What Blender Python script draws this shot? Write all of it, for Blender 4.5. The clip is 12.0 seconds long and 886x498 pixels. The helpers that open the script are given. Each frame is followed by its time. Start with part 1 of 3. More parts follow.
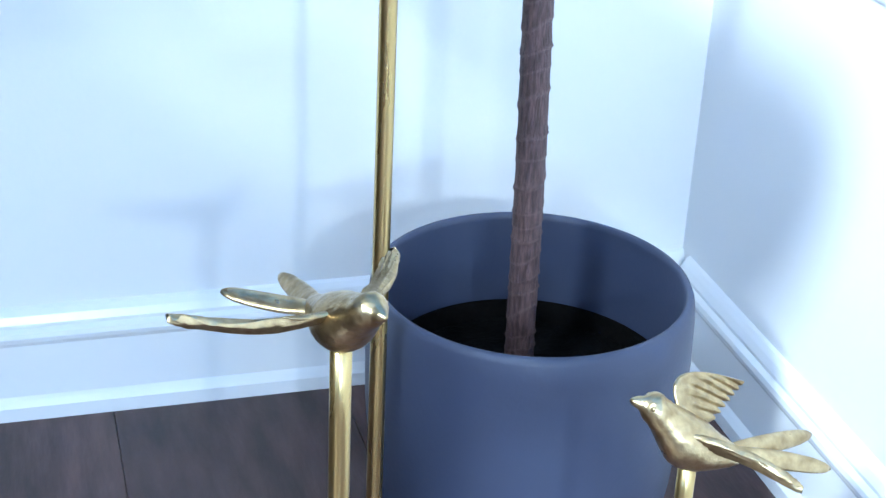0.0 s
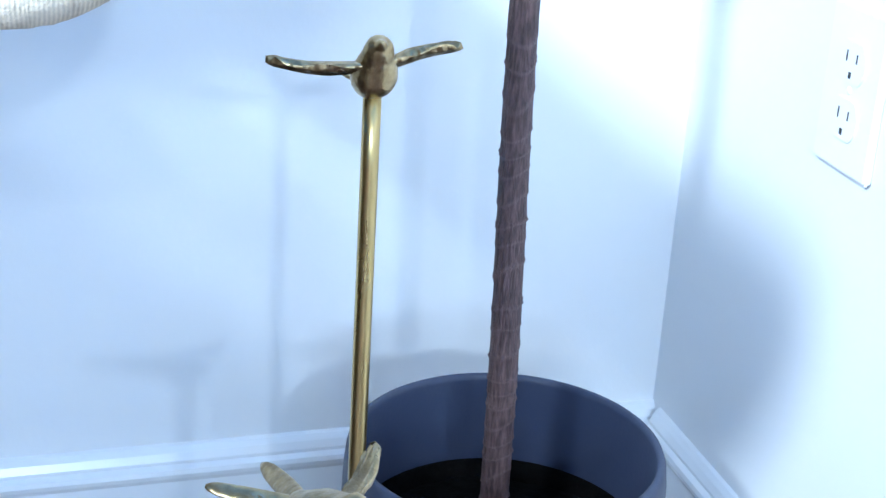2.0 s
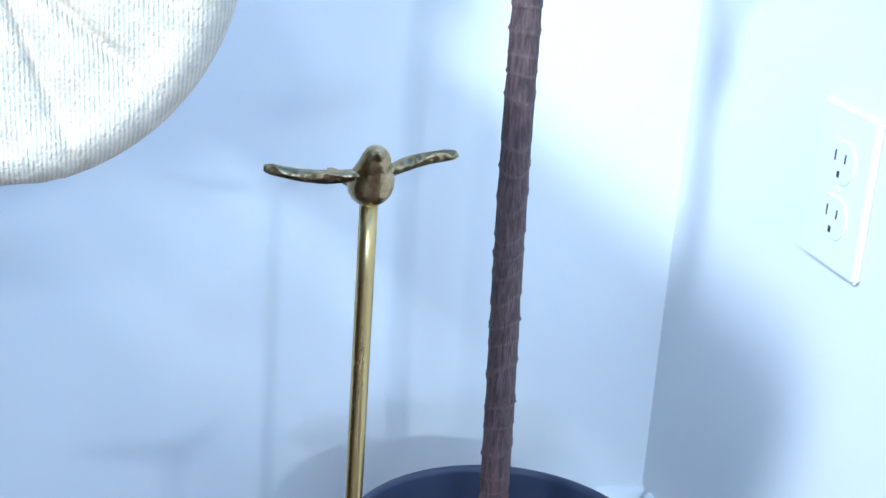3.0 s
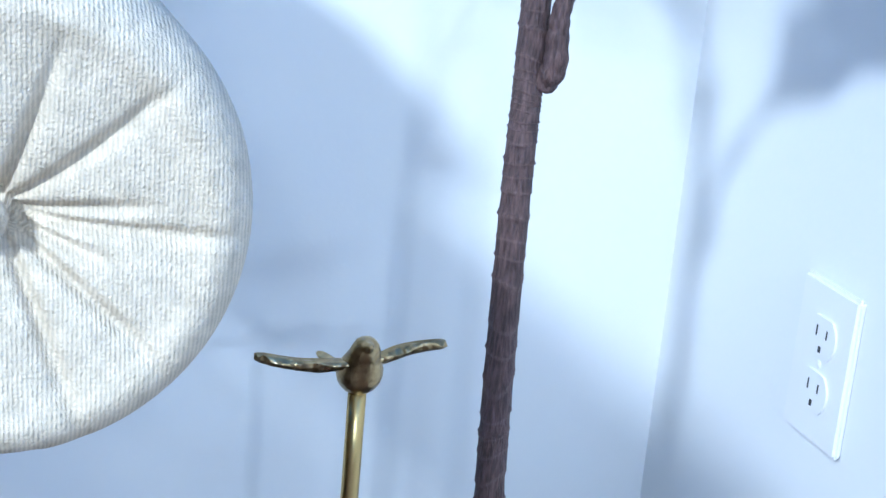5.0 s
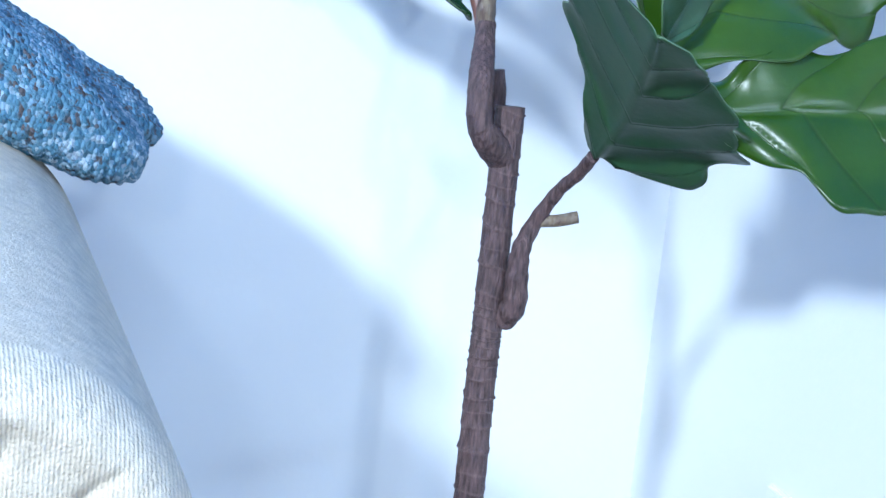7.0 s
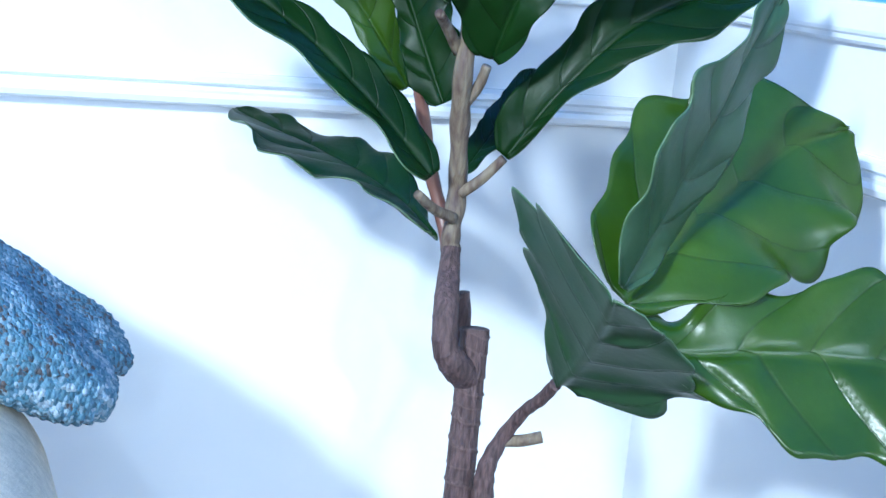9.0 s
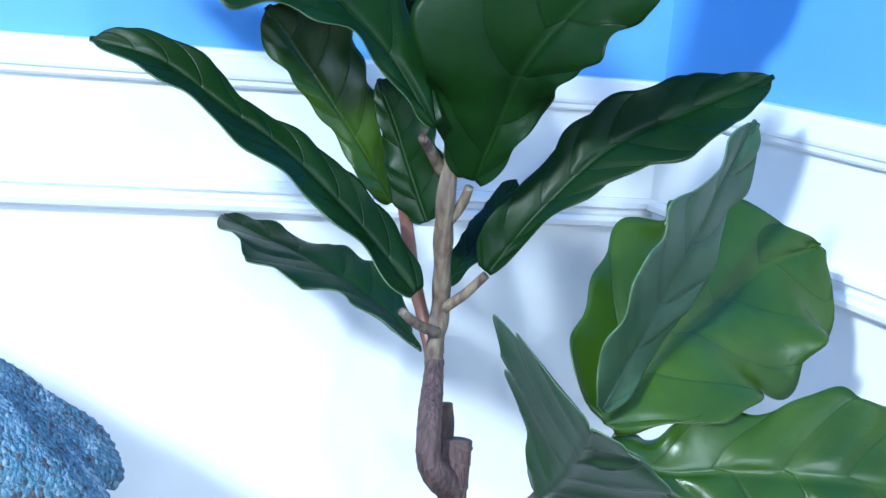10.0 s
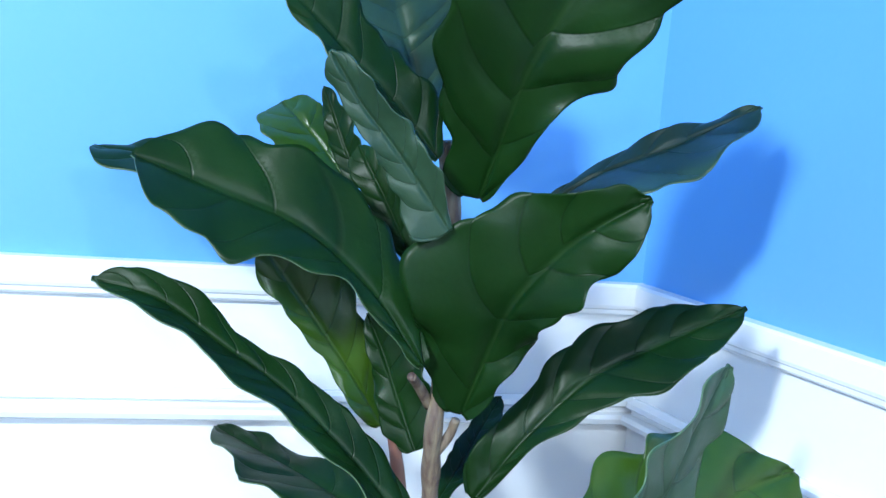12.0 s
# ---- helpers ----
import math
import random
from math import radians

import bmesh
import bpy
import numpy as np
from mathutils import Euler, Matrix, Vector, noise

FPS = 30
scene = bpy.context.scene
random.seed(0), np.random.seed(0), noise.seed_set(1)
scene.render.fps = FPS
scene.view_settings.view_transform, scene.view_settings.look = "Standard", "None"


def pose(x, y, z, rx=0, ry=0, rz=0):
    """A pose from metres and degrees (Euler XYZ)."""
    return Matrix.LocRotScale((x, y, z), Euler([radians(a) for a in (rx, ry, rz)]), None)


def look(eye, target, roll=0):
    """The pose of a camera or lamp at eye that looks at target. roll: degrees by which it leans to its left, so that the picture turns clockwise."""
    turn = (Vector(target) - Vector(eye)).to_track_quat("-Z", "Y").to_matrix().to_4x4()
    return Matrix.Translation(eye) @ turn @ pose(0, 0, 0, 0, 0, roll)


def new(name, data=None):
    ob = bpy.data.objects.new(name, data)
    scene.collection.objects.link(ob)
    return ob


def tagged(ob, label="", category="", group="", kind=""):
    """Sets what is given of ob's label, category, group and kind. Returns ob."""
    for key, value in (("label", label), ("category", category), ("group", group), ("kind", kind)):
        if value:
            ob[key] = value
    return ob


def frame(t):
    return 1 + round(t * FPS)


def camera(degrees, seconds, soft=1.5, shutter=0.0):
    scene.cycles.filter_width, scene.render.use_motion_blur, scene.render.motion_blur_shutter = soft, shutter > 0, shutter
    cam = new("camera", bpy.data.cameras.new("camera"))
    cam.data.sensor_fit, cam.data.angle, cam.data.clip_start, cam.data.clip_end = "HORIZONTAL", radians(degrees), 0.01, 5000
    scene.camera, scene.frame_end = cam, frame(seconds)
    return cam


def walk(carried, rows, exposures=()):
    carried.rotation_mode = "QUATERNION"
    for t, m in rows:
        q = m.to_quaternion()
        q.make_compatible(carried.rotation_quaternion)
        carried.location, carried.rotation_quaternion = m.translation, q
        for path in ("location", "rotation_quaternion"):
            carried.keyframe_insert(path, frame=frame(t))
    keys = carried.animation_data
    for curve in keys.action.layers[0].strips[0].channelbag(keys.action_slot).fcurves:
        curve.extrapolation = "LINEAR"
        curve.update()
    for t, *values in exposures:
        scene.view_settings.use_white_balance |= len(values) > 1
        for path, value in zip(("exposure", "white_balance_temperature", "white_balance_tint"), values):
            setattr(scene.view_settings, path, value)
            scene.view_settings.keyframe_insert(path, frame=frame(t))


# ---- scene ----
cam = camera(32.04, 12.0)
PATH = [
    (0.0, 0.0327, 0.1848, 0.6908, 63.652, -2.503, -15.632),
    (0.5, 0.0322, 0.1852, 0.6996, 64.74, -2.709, -15.825),
    (1.0, 0.031, 0.1859, 0.7093, 65.736, -2.941, -16.135),
    (1.5, 0.0272, 0.1861, 0.7205, 66.91, -3.068, -16.446),
    (2.0, 0.025, 0.1851, 0.731, 67.786, -3.312, -16.589),
    (2.5, 0.0215, 0.1884, 0.7449, 68.747, -3.561, -16.868),
    (3.0, 0.0182, 0.1915, 0.7624, 69.635, -3.766, -17.072),
    (5.0, 0.0099, 0.2044, 0.8184, 72.839, -4.971, -17.642),
    (5.5, 0.0126, 0.2075, 0.8362, 73.918, -5.094, -17.837),
    (6.0, 0.0154, 0.2116, 0.8567, 74.688, -5.25, -17.994),
    (6.5, 0.0151, 0.2162, 0.8816, 75.6, -5.311, -18.262),
    (7.0, 0.0158, 0.2209, 0.9018, 76.272, -5.455, -18.518),
    (9.0, 0.0183, 0.2235, 0.9983, 78.534, -5.403, -19.132),
    (9.5, 0.0144, 0.2163, 1.0221, 79.436, -5.46, -19.427),
    (10.0, 0.0103, 0.2094, 1.0449, 80.159, -5.452, -19.649),
    (10.5, 0.0019, 0.203, 1.0711, 81.101, -5.551, -19.882),
    (11.0, -0.004, 0.1977, 1.0888, 82.056, -5.468, -20.057),
    (11.5, -0.0081, 0.1949, 1.1121, 82.88, -5.414, -20.28),
    (12.0, -0.0102, 0.1889, 1.1286, 83.943, -5.393, -20.407),
]
walk(cam, [(t, pose(*p)) for t, *p in PATH], exposures=[(0.0, 0.70, 5250, -1), (1.0, 0.57, 5200, -1), (2.0, 0.40, 5150, 0), (3.0, 0.17, 5100, 0), (5.0, -0.17, 5200, 2), (7.0, 0.02, 5200, 2), (9.5, 0.17, 5300, -1), (12.0, 0.16, 5600, 0)])

# ---- light ----
XR, YB = 0.592, 1.299          # planes of the two walls of the corner
X0, Y0, H = -3.2, -4.6, 2.44   # the far walls and the ceiling

world = bpy.data.worlds.new("world")
scene.world = world
world.use_nodes = True
sky = world.node_tree.nodes.new("ShaderNodeTexSky")
sky.sky_type, sky.sun_disc = "NISHITA", False
sky.sun_elevation, sky.sun_rotation = radians(35), radians(200)
world.node_tree.links.new(sky.outputs[0], world.node_tree.nodes["Background"].inputs[0])
world.node_tree.nodes["Background"].inputs[1].default_value = 0.08


def lamp(name, eye, target, size, power, colour=(1, 1, 1), size_y=0):
    data = bpy.data.lights.new(name, "AREA")
    data.shape, data.size, data.energy, data.color = ("RECTANGLE" if size_y else "DISK"), size, power, colour
    if size_y:
        data.size_y = size_y
    ob = new(name, data)
    ob.matrix_world = look(eye, target)
    return ob


lamp("ceiling_spot_light", (-1.75, -0.95, 2.24), (0.35, 1.15, 0.7), 0.30, 124)
lamp("ceiling_spot_light", (-0.06, -4.30, 2.36), (0.3, 1.1, 0.7), 0.15, 40)
lamp("ceiling_spot_light", (-1.20, -4.30, 2.36), (0.3, 1.1, 0.7), 0.15, 27)
# Unseen low source added, placed along its shadows; also fills the shade.
lamp("low_soft_light", (-0.55, -4.56, 1.42), (-0.4, 0, 1.2), 0.66, 50, (0.80, 0.90, 1.0), 0.36)

# ---- materials ----


def material(name, colour, rough=0.5, metal=0.0, tint=None, scale=8.0, amount=0.5, bump=0.0, bump_scale=60.0, stretch=(1, 1, 1), coat=0.0, detail=6.0):
    """A principled material: two scales of noise mix colour and tint; fine noise gives relief."""
    m = bpy.data.materials.new(name)
    m.use_nodes = True
    n, l = m.node_tree.nodes, m.node_tree.links
    p = n["Principled BSDF"]
    p.inputs["Roughness"].default_value, p.inputs["Metallic"].default_value = rough, metal
    p.inputs["Coat Weight"].default_value = coat
    co = n.new("ShaderNodeTexCoord")
    mp = n.new("ShaderNodeMapping")
    mp.inputs["Scale"].default_value = stretch
    l.new(co.outputs["Object"], mp.inputs[0])
    a = n.new("ShaderNodeTexNoise")
    a.inputs["Scale"].default_value, a.inputs["Detail"].default_value = scale, detail
    l.new(mp.outputs[0], a.inputs["Vector"])
    mix = n.new("ShaderNodeMix")
    mix.data_type = "RGBA"
    mix.inputs[6].default_value = (*colour, 1)
    mix.inputs[7].default_value = (*(tint or [c * 0.8 for c in colour]), 1)
    ramp = n.new("ShaderNodeMapRange")
    ramp.inputs[1].default_value, ramp.inputs[2].default_value, ramp.inputs[4].default_value = 0.35, 0.68, amount
    l.new(a.outputs[0], ramp.inputs[0])
    l.new(ramp.outputs[0], mix.inputs[0])
    l.new(mix.outputs[2], p.inputs["Base Color"])
    rr = n.new("ShaderNodeMapRange")
    rr.inputs[3].default_value, rr.inputs[4].default_value = max(rough - 0.08, 0.02), min(rough + 0.1, 1)
    l.new(a.outputs[0], rr.inputs[0])
    l.new(rr.outputs[0], p.inputs["Roughness"])
    if bump:
        b = n.new("ShaderNodeTexNoise")
        b.inputs["Scale"].default_value, b.inputs["Detail"].default_value = bump_scale, 4
        l.new(mp.outputs[0], b.inputs["Vector"])
        u = n.new("ShaderNodeBump")
        u.inputs["Strength"].default_value, u.inputs["Distance"].default_value = bump, 0.002
        l.new(b.outputs[0], u.inputs["Height"])
        l.new(u.outputs[0], p.inputs["Normal"])
    return m


WHITE = material("white_wall_paint", (0.80, 0.81, 0.82), 0.45, tint=(0.76, 0.77, 0.79), scale=3, bump=0.06, bump_scale=180)
TRIM = material("white_gloss_trim", (0.82, 0.83, 0.84), 0.22, tint=(0.77, 0.78, 0.80), scale=5, bump=0.03, bump_scale=60)
BLUE = material("blue_wall_paint", (0.14, 0.345, 0.71), 0.45, tint=(0.13, 0.32, 0.68), scale=3, bump=0.06, bump_scale=180)
CEIL = material("white_ceiling_paint", (0.8, 0.8, 0.8), 0.8, bump=0.1)
PLANK = material("dark_wood_plank", (0.030, 0.013, 0.012), 0.36, tint=(0.105, 0.056, 0.050), scale=7, amount=1.0, bump=0.35, bump_scale=26, stretch=(8, 1.6, 6), detail=8.0)
POT = material("matte_blue_grey_glaze", (0.036, 0.045, 0.084), 0.5, tint=(0.043, 0.054, 0.097), scale=14, bump=0.08, bump_scale=260)
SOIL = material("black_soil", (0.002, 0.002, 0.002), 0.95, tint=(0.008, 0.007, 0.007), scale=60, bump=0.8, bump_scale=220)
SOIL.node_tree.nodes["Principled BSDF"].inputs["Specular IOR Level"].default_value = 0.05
GOLD = material("gold_painted_metal", (0.56, 0.44, 0.24), 0.30, 1.0, tint=(0.33, 0.245, 0.125), scale=160, amount=0.9, bump=0.28, bump_scale=300)
GOLDROD = material("gold_painted_rod", (0.60, 0.46, 0.20), 0.27, 1.0, tint=(0.46, 0.34, 0.14), scale=60, amount=0.6, bump=0.12, bump_scale=90, stretch=(1, 1, 0.12))
PLASTIC = material("white_plastic", (0.82, 0.82, 0.84), 0.3, tint=(0.79, 0.79, 0.82))
DARK = material("dark_slot", (0.03, 0.03, 0.035), 0.6)
STEM = material("pale_stem", (0.21, 0.165, 0.11), 0.6, tint=(0.06, 0.030, 0.026), scale=210, amount=1.0, bump=0.8, bump_scale=420, stretch=(1, 1, 0.14))
STEMRED = material("reddish_stem", (0.15, 0.06, 0.045), 0.4, tint=(0.22, 0.12, 0.09), scale=50, amount=0.9, bump=0.3, bump_scale=200, stretch=(1, 1, 0.3))


def vary(m, low, high):
    """Each object takes its own brightness and grain."""
    n, l = m.node_tree.nodes, m.node_tree.links
    p = n["Principled BSDF"]
    src = p.inputs["Base Color"].links[0].from_socket
    info = n.new("ShaderNodeObjectInfo")
    rg = n.new("ShaderNodeMapRange")
    rg.inputs[3].default_value, rg.inputs[4].default_value = low, high
    l.new(info.outputs["Random"], rg.inputs[0])
    mul = n.new("ShaderNodeMix")
    mul.data_type, mul.blend_type = "RGBA", "MULTIPLY"
    mul.inputs[0].default_value = 1.0
    l.new(src, mul.inputs[6])
    l.new(rg.outputs[0], mul.inputs[7])
    l.new(mul.outputs[2], p.inputs["Base Color"])
    for q in n:
        if q.bl_idname == "ShaderNodeTexNoise":
            q.noise_dimensions = "4D"
            sc = n.new("ShaderNodeMath")
            sc.operation = "MULTIPLY"
            sc.inputs[1].default_value = 40
            l.new(info.outputs["Random"], sc.inputs[0])
            l.new(sc.outputs[0], q.inputs["W"])


vary(PLANK, 0.75, 1.25)
BARK = material("brown_bark", (0.040, 0.021, 0.022), 0.6, tint=(0.135, 0.082, 0.080), scale=480, amount=0.95, bump=1.0, bump_scale=800, stretch=(1, 1, 0.16))
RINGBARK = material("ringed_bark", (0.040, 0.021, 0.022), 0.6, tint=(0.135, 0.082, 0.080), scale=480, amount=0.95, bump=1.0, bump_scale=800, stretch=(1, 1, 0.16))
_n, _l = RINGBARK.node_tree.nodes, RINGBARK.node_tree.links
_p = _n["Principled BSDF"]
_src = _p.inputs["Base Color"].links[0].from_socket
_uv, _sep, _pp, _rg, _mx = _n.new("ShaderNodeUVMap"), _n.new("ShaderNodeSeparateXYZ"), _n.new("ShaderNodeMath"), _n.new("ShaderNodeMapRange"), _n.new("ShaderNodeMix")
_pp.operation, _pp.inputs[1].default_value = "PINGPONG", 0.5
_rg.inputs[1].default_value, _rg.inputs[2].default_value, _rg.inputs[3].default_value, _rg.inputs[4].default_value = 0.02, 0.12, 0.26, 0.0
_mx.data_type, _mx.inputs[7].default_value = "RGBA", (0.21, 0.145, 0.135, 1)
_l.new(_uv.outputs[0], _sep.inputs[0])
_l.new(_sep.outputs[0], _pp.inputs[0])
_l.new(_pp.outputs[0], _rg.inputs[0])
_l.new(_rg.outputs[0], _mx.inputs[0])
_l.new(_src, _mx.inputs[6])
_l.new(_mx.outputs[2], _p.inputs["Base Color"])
CREAM = material("cream_ribbed_fabric", (0.72, 0.62, 0.475), 0.9, tint=(0.54, 0.465, 0.355), scale=170, amount=0.9, bump=0.6, bump_scale=900)


def ribs(m, pitch, depth):
    """Adds woven ribs across x to a fabric."""
    n, l = m.node_tree.nodes, m.node_tree.links
    co = n.new("ShaderNodeTexCoord")
    w = n.new("ShaderNodeTexWave")
    w.wave_type, w.bands_direction = "BANDS", "X"
    w.inputs["Scale"].default_value, w.inputs["Distortion"].default_value = 0.314 / pitch, 0.9
    w.inputs["Detail"].default_value, w.inputs["Detail Scale"].default_value = 2.0, 3.0
    l.new(co.outputs["UV"], w.inputs["Vector"])
    u = n.new("ShaderNodeBump")
    u.inputs["Strength"].default_value, u.inputs["Distance"].default_value = 0.9, depth
    l.new(w.outputs["Fac"], u.inputs["Height"])
    p = n["Principled BSDF"]
    l.new(p.inputs["Normal"].links[0].from_socket, u.inputs["Normal"])
    l.new(u.outputs[0], p.inputs["Normal"])
    src = p.inputs["Base Color"].links[0].from_socket
    mix = n.new("ShaderNodeMix")
    mix.data_type, mix.blend_type = "RGBA", "MULTIPLY"
    mix.inputs[0].default_value = 0.2
    l.new(src, mix.inputs[6])
    l.new(w.outputs["Color"], mix.inputs[7])
    l.new(mix.outputs[2], p.inputs["Base Color"])


ribs(CREAM, 0.0014, 0.00019)


def knit_material():
    """Chenille stitches: each cell its own yarn colour, rounded in relief."""
    m = material("blue_chenille_knit", (0.05, 0.12, 0.2), 0.85, bump=0.5, bump_scale=1400)
    n, l = m.node_tree.nodes, m.node_tree.links
    p = n["Principled BSDF"]
    co, mp, vo = n.new("ShaderNodeTexCoord"), n.new("ShaderNodeMapping"), n.new("ShaderNodeTexVoronoi")
    mp.inputs["Scale"].default_value = (1.0, 0.8, 0.62)
    mp.inputs["Rotation"].default_value = (0.0, radians(-32), 0.0)
    vo.inputs["Scale"].default_value, vo.inputs["Randomness"].default_value = 470, 0.75
    l.new(co.outputs["Object"], mp.inputs[0])
    l.new(mp.outputs[0], vo.inputs["Vector"])
    sep = n.new("ShaderNodeSeparateColor")
    l.new(vo.outputs["Color"], sep.inputs[0])
    big = n.new("ShaderNodeTexNoise")
    big.inputs["Scale"].default_value = 38
    l.new(co.outputs["Object"], big.inputs["Vector"])
    add = n.new("ShaderNodeMath")
    add.operation = "MULTIPLY_ADD"
    add.inputs[1].default_value, add.inputs[2].default_value = 0.46, -0.06
    l.new(sep.outputs[0], add.inputs[0])
    add2 = n.new("ShaderNodeMath")
    add2.operation = "MULTIPLY_ADD"
    add2.inputs[1].default_value = 0.75
    l.new(big.outputs[0], add2.inputs[0])
    l.new(add.outputs[0], add2.inputs[2])
    ramp = n.new("ShaderNodeValToRGB")
    r = ramp.color_ramp
    r.elements[0].position, r.elements[0].color = 0.05, (0.018, 0.038, 0.062, 1)
    r.elements[1].position, r.elements[1].color = 0.92, (0.46, 0.52, 0.58, 1)
    for at, c in ((0.24, (0.038, 0.095, 0.14, 1)), (0.33, (0.10, 0.075, 0.07, 1)), (0.38, (0.06, 0.15, 0.22, 1)), (0.62, (0.13, 0.235, 0.32, 1))):
        r.elements.new(at).color = c
    l.new(add2.outputs[0], ramp.inputs[0])
    l.new(ramp.outputs[0], p.inputs["Base Color"])
    u = n.new("ShaderNodeBump")
    u.invert = True
    u.inputs["Strength"].default_value, u.inputs["Distance"].default_value = 1.0, 0.0016
    l.new(vo.outputs["Distance"], u.inputs["Height"])
    l.new(p.inputs["Normal"].links[0].from_socket, u.inputs["Normal"])
    l.new(u.outputs[0], p.inputs["Normal"])
    return m


KNIT = knit_material()


def leaf_material(name, dark, light, rough):
    m = material(name, dark, rough, tint=light, scale=17, amount=0.65, bump=0.12, bump_scale=150, detail=3.0)
    n, l = m.node_tree.nodes, m.node_tree.links
    p = n["Principled BSDF"]
    src = p.inputs["Base Color"].links[0].from_socket
    uv = n.new("ShaderNodeUVMap")
    uv.uv_map = "UVMap"
    sep = n.new("ShaderNodeSeparateXYZ")
    l.new(uv.outputs[0], sep.inputs[0])

    def op(kind, a, b=None):
        q = n.new("ShaderNodeMath")
        q.operation = kind
        for i, v in enumerate((a, b)):
            if v is None:
                continue
            if isinstance(v, (int, float)):
                q.inputs[i].default_value = v
            else:
                l.new(v, q.inputs[i])
        return q.outputs[0]
    av = op("ABSOLUTE", op("SUBTRACT", sep.outputs[1], 0.5))
    rib = op("LESS_THAN", av, 0.011)
    vein = n.new("ShaderNodeUVMap")
    vein.uv_map = "vein"
    vs = n.new("ShaderNodeSeparateXYZ")
    l.new(vein.outputs[0], vs.inputs[0])
    line = op("LESS_THAN", op("PINGPONG", vs.outputs[0], 0.5), 0.022)
    crease = n.new("ShaderNodeMix")
    crease.data_type = "RGBA"
    l.new(op("MULTIPLY", line, 0.4), crease.inputs[0])
    l.new(src, crease.inputs[6])
    crease.inputs[7].default_value = (dark[0] * 0.5, dark[1] * 0.5, dark[2] * 0.5, 1)
    mix = n.new("ShaderNodeMix")
    mix.data_type = "RGBA"
    l.new(op("MULTIPLY", rib, 0.07), mix.inputs[0])
    l.new(crease.outputs[2], mix.inputs[6])
    p.inputs["Specular IOR Level"].default_value = 0.14 if light[1] < 0.05 else 0.36
    mix.inputs[7].default_value = (light[0] * 1.7 + 0.03, light[1] * 1.5 + 0.03, light[2] * 1.6 + 0.02, 1)
    l.new(mix.outputs[2], p.inputs["Base Color"])
    groove = n.new("ShaderNodeMapRange")
    groove.interpolation_type = "SMOOTHSTEP"
    groove.inputs[1].default_value, groove.inputs[2].default_value = 0.0, 0.05
    l.new(op("PINGPONG", vs.outputs[0], 0.5), groove.inputs[0])
    relief = n.new("ShaderNodeBump")
    relief.inputs["Strength"].default_value, relief.inputs["Distance"].default_value = 0.7, 0.0003
    l.new(groove.outputs[0], relief.inputs["Height"])
    l.new(p.inputs["Normal"].links[0].from_socket, relief.inputs["Normal"])
    l.new(relief.outputs[0], p.inputs["Normal"])
    return m


LEAF = leaf_material("dark_green_leaf", (0.0034, 0.0155, 0.0022), (0.0085, 0.032, 0.004), 0.38)
# Brighter copy of the leaf green; direct light on some leaves is put in.
LEAFLIGHT = leaf_material("bright_green_leaf", (0.014, 0.044, 0.002), (0.047, 0.094, 0.003), 0.31)
LEAFDULL = leaf_material("dull_green_leaf", (0.011, 0.032, 0.014), (0.022, 0.052, 0.024), 0.40)
LEAFBACK = leaf_material("pale_leaf_underside", (0.022, 0.056, 0.024), (0.036, 0.078, 0.034), 0.42)
# Paler colour paints the light that leaf edges catch.
LEAFRIM = material("leaf_rim_glint", (0.10, 0.16, 0.08), 0.4, tint=(0.05, 0.09, 0.04), scale=40, amount=0.8)

# ---- helpers of the scene ----


def mesh_object(name, bm, mats, smooth=True, parent=None, label=""):
    me = bpy.data.meshes.new(name)
    bmesh.ops.recalc_face_normals(bm, faces=bm.faces)
    bm.to_mesh(me)
    bm.free()
    for m in (mats if isinstance(mats, (list, tuple)) else [mats]):
        me.materials.append(m)
    for f in me.polygons:
        f.use_smooth = smooth
    ob = new(name, me)
    if parent:
        ob.parent = parent
    if label:
        ob["label"] = label
    return ob


def part(name, bm, mats, parent, label="", smooth=True):
    return mesh_object(name, bm, mats, smooth, parent, label)


def box(bm, x0, x1, y0, y1, z0, z1, bevel=0.0):
    r = bmesh.ops.create_cube(bm, size=1.0, matrix=Matrix.LocRotScale(((x0 + x1) / 2, (y0 + y1) / 2, (z0 + z1) / 2), None, (x1 - x0, y1 - y0, z1 - z0)))
    if bevel:
        edges = list({e for v in r["verts"] for e in v.link_edges})
        bmesh.ops.bevel(bm, geom=edges, offset=bevel, segments=2, affect="EDGES")
    return bm


def sweep(bm, profile, a, b, out):
    """A moulding: profile points (out, up) carried from a to b; out is the way off the wall."""
    out = Vector(out)
    rings = [[bm.verts.new(Vector(p) + out * d + Vector((0, 0, z))) for d, z in profile] for p in (a, b)]
    k = len(profile)
    for i in range(k):
        bm.faces.new((rings[0][i], rings[0][(i + 1) % k], rings[1][(i + 1) % k], rings[1][i]))
    bm.faces.new(rings[0])
    bm.faces.new(rings[1][::-1])
    return bm


def smooth_line(points, n):
    """Catmull-Rom through points, n steps each."""
    pts = [Vector(p) for p in points]
    pts = [pts[0] * 2 - pts[1]] + pts + [pts[-1] * 2 - pts[-2]]
    out = []
    for i in range(1, len(pts) - 2):
        p0, p1, p2, p3 = pts[i - 1:i + 3]
        for k in range(n):
            t = k / n
            out.append(0.5 * ((2 * p1) + (p2 - p0) * t + (2 * p0 - 5 * p1 + 4 * p2 - p3) * t * t + (3 * p1 - p0 - 3 * p2 + p3) * t ** 3))
    out.append(pts[-2])
    return out


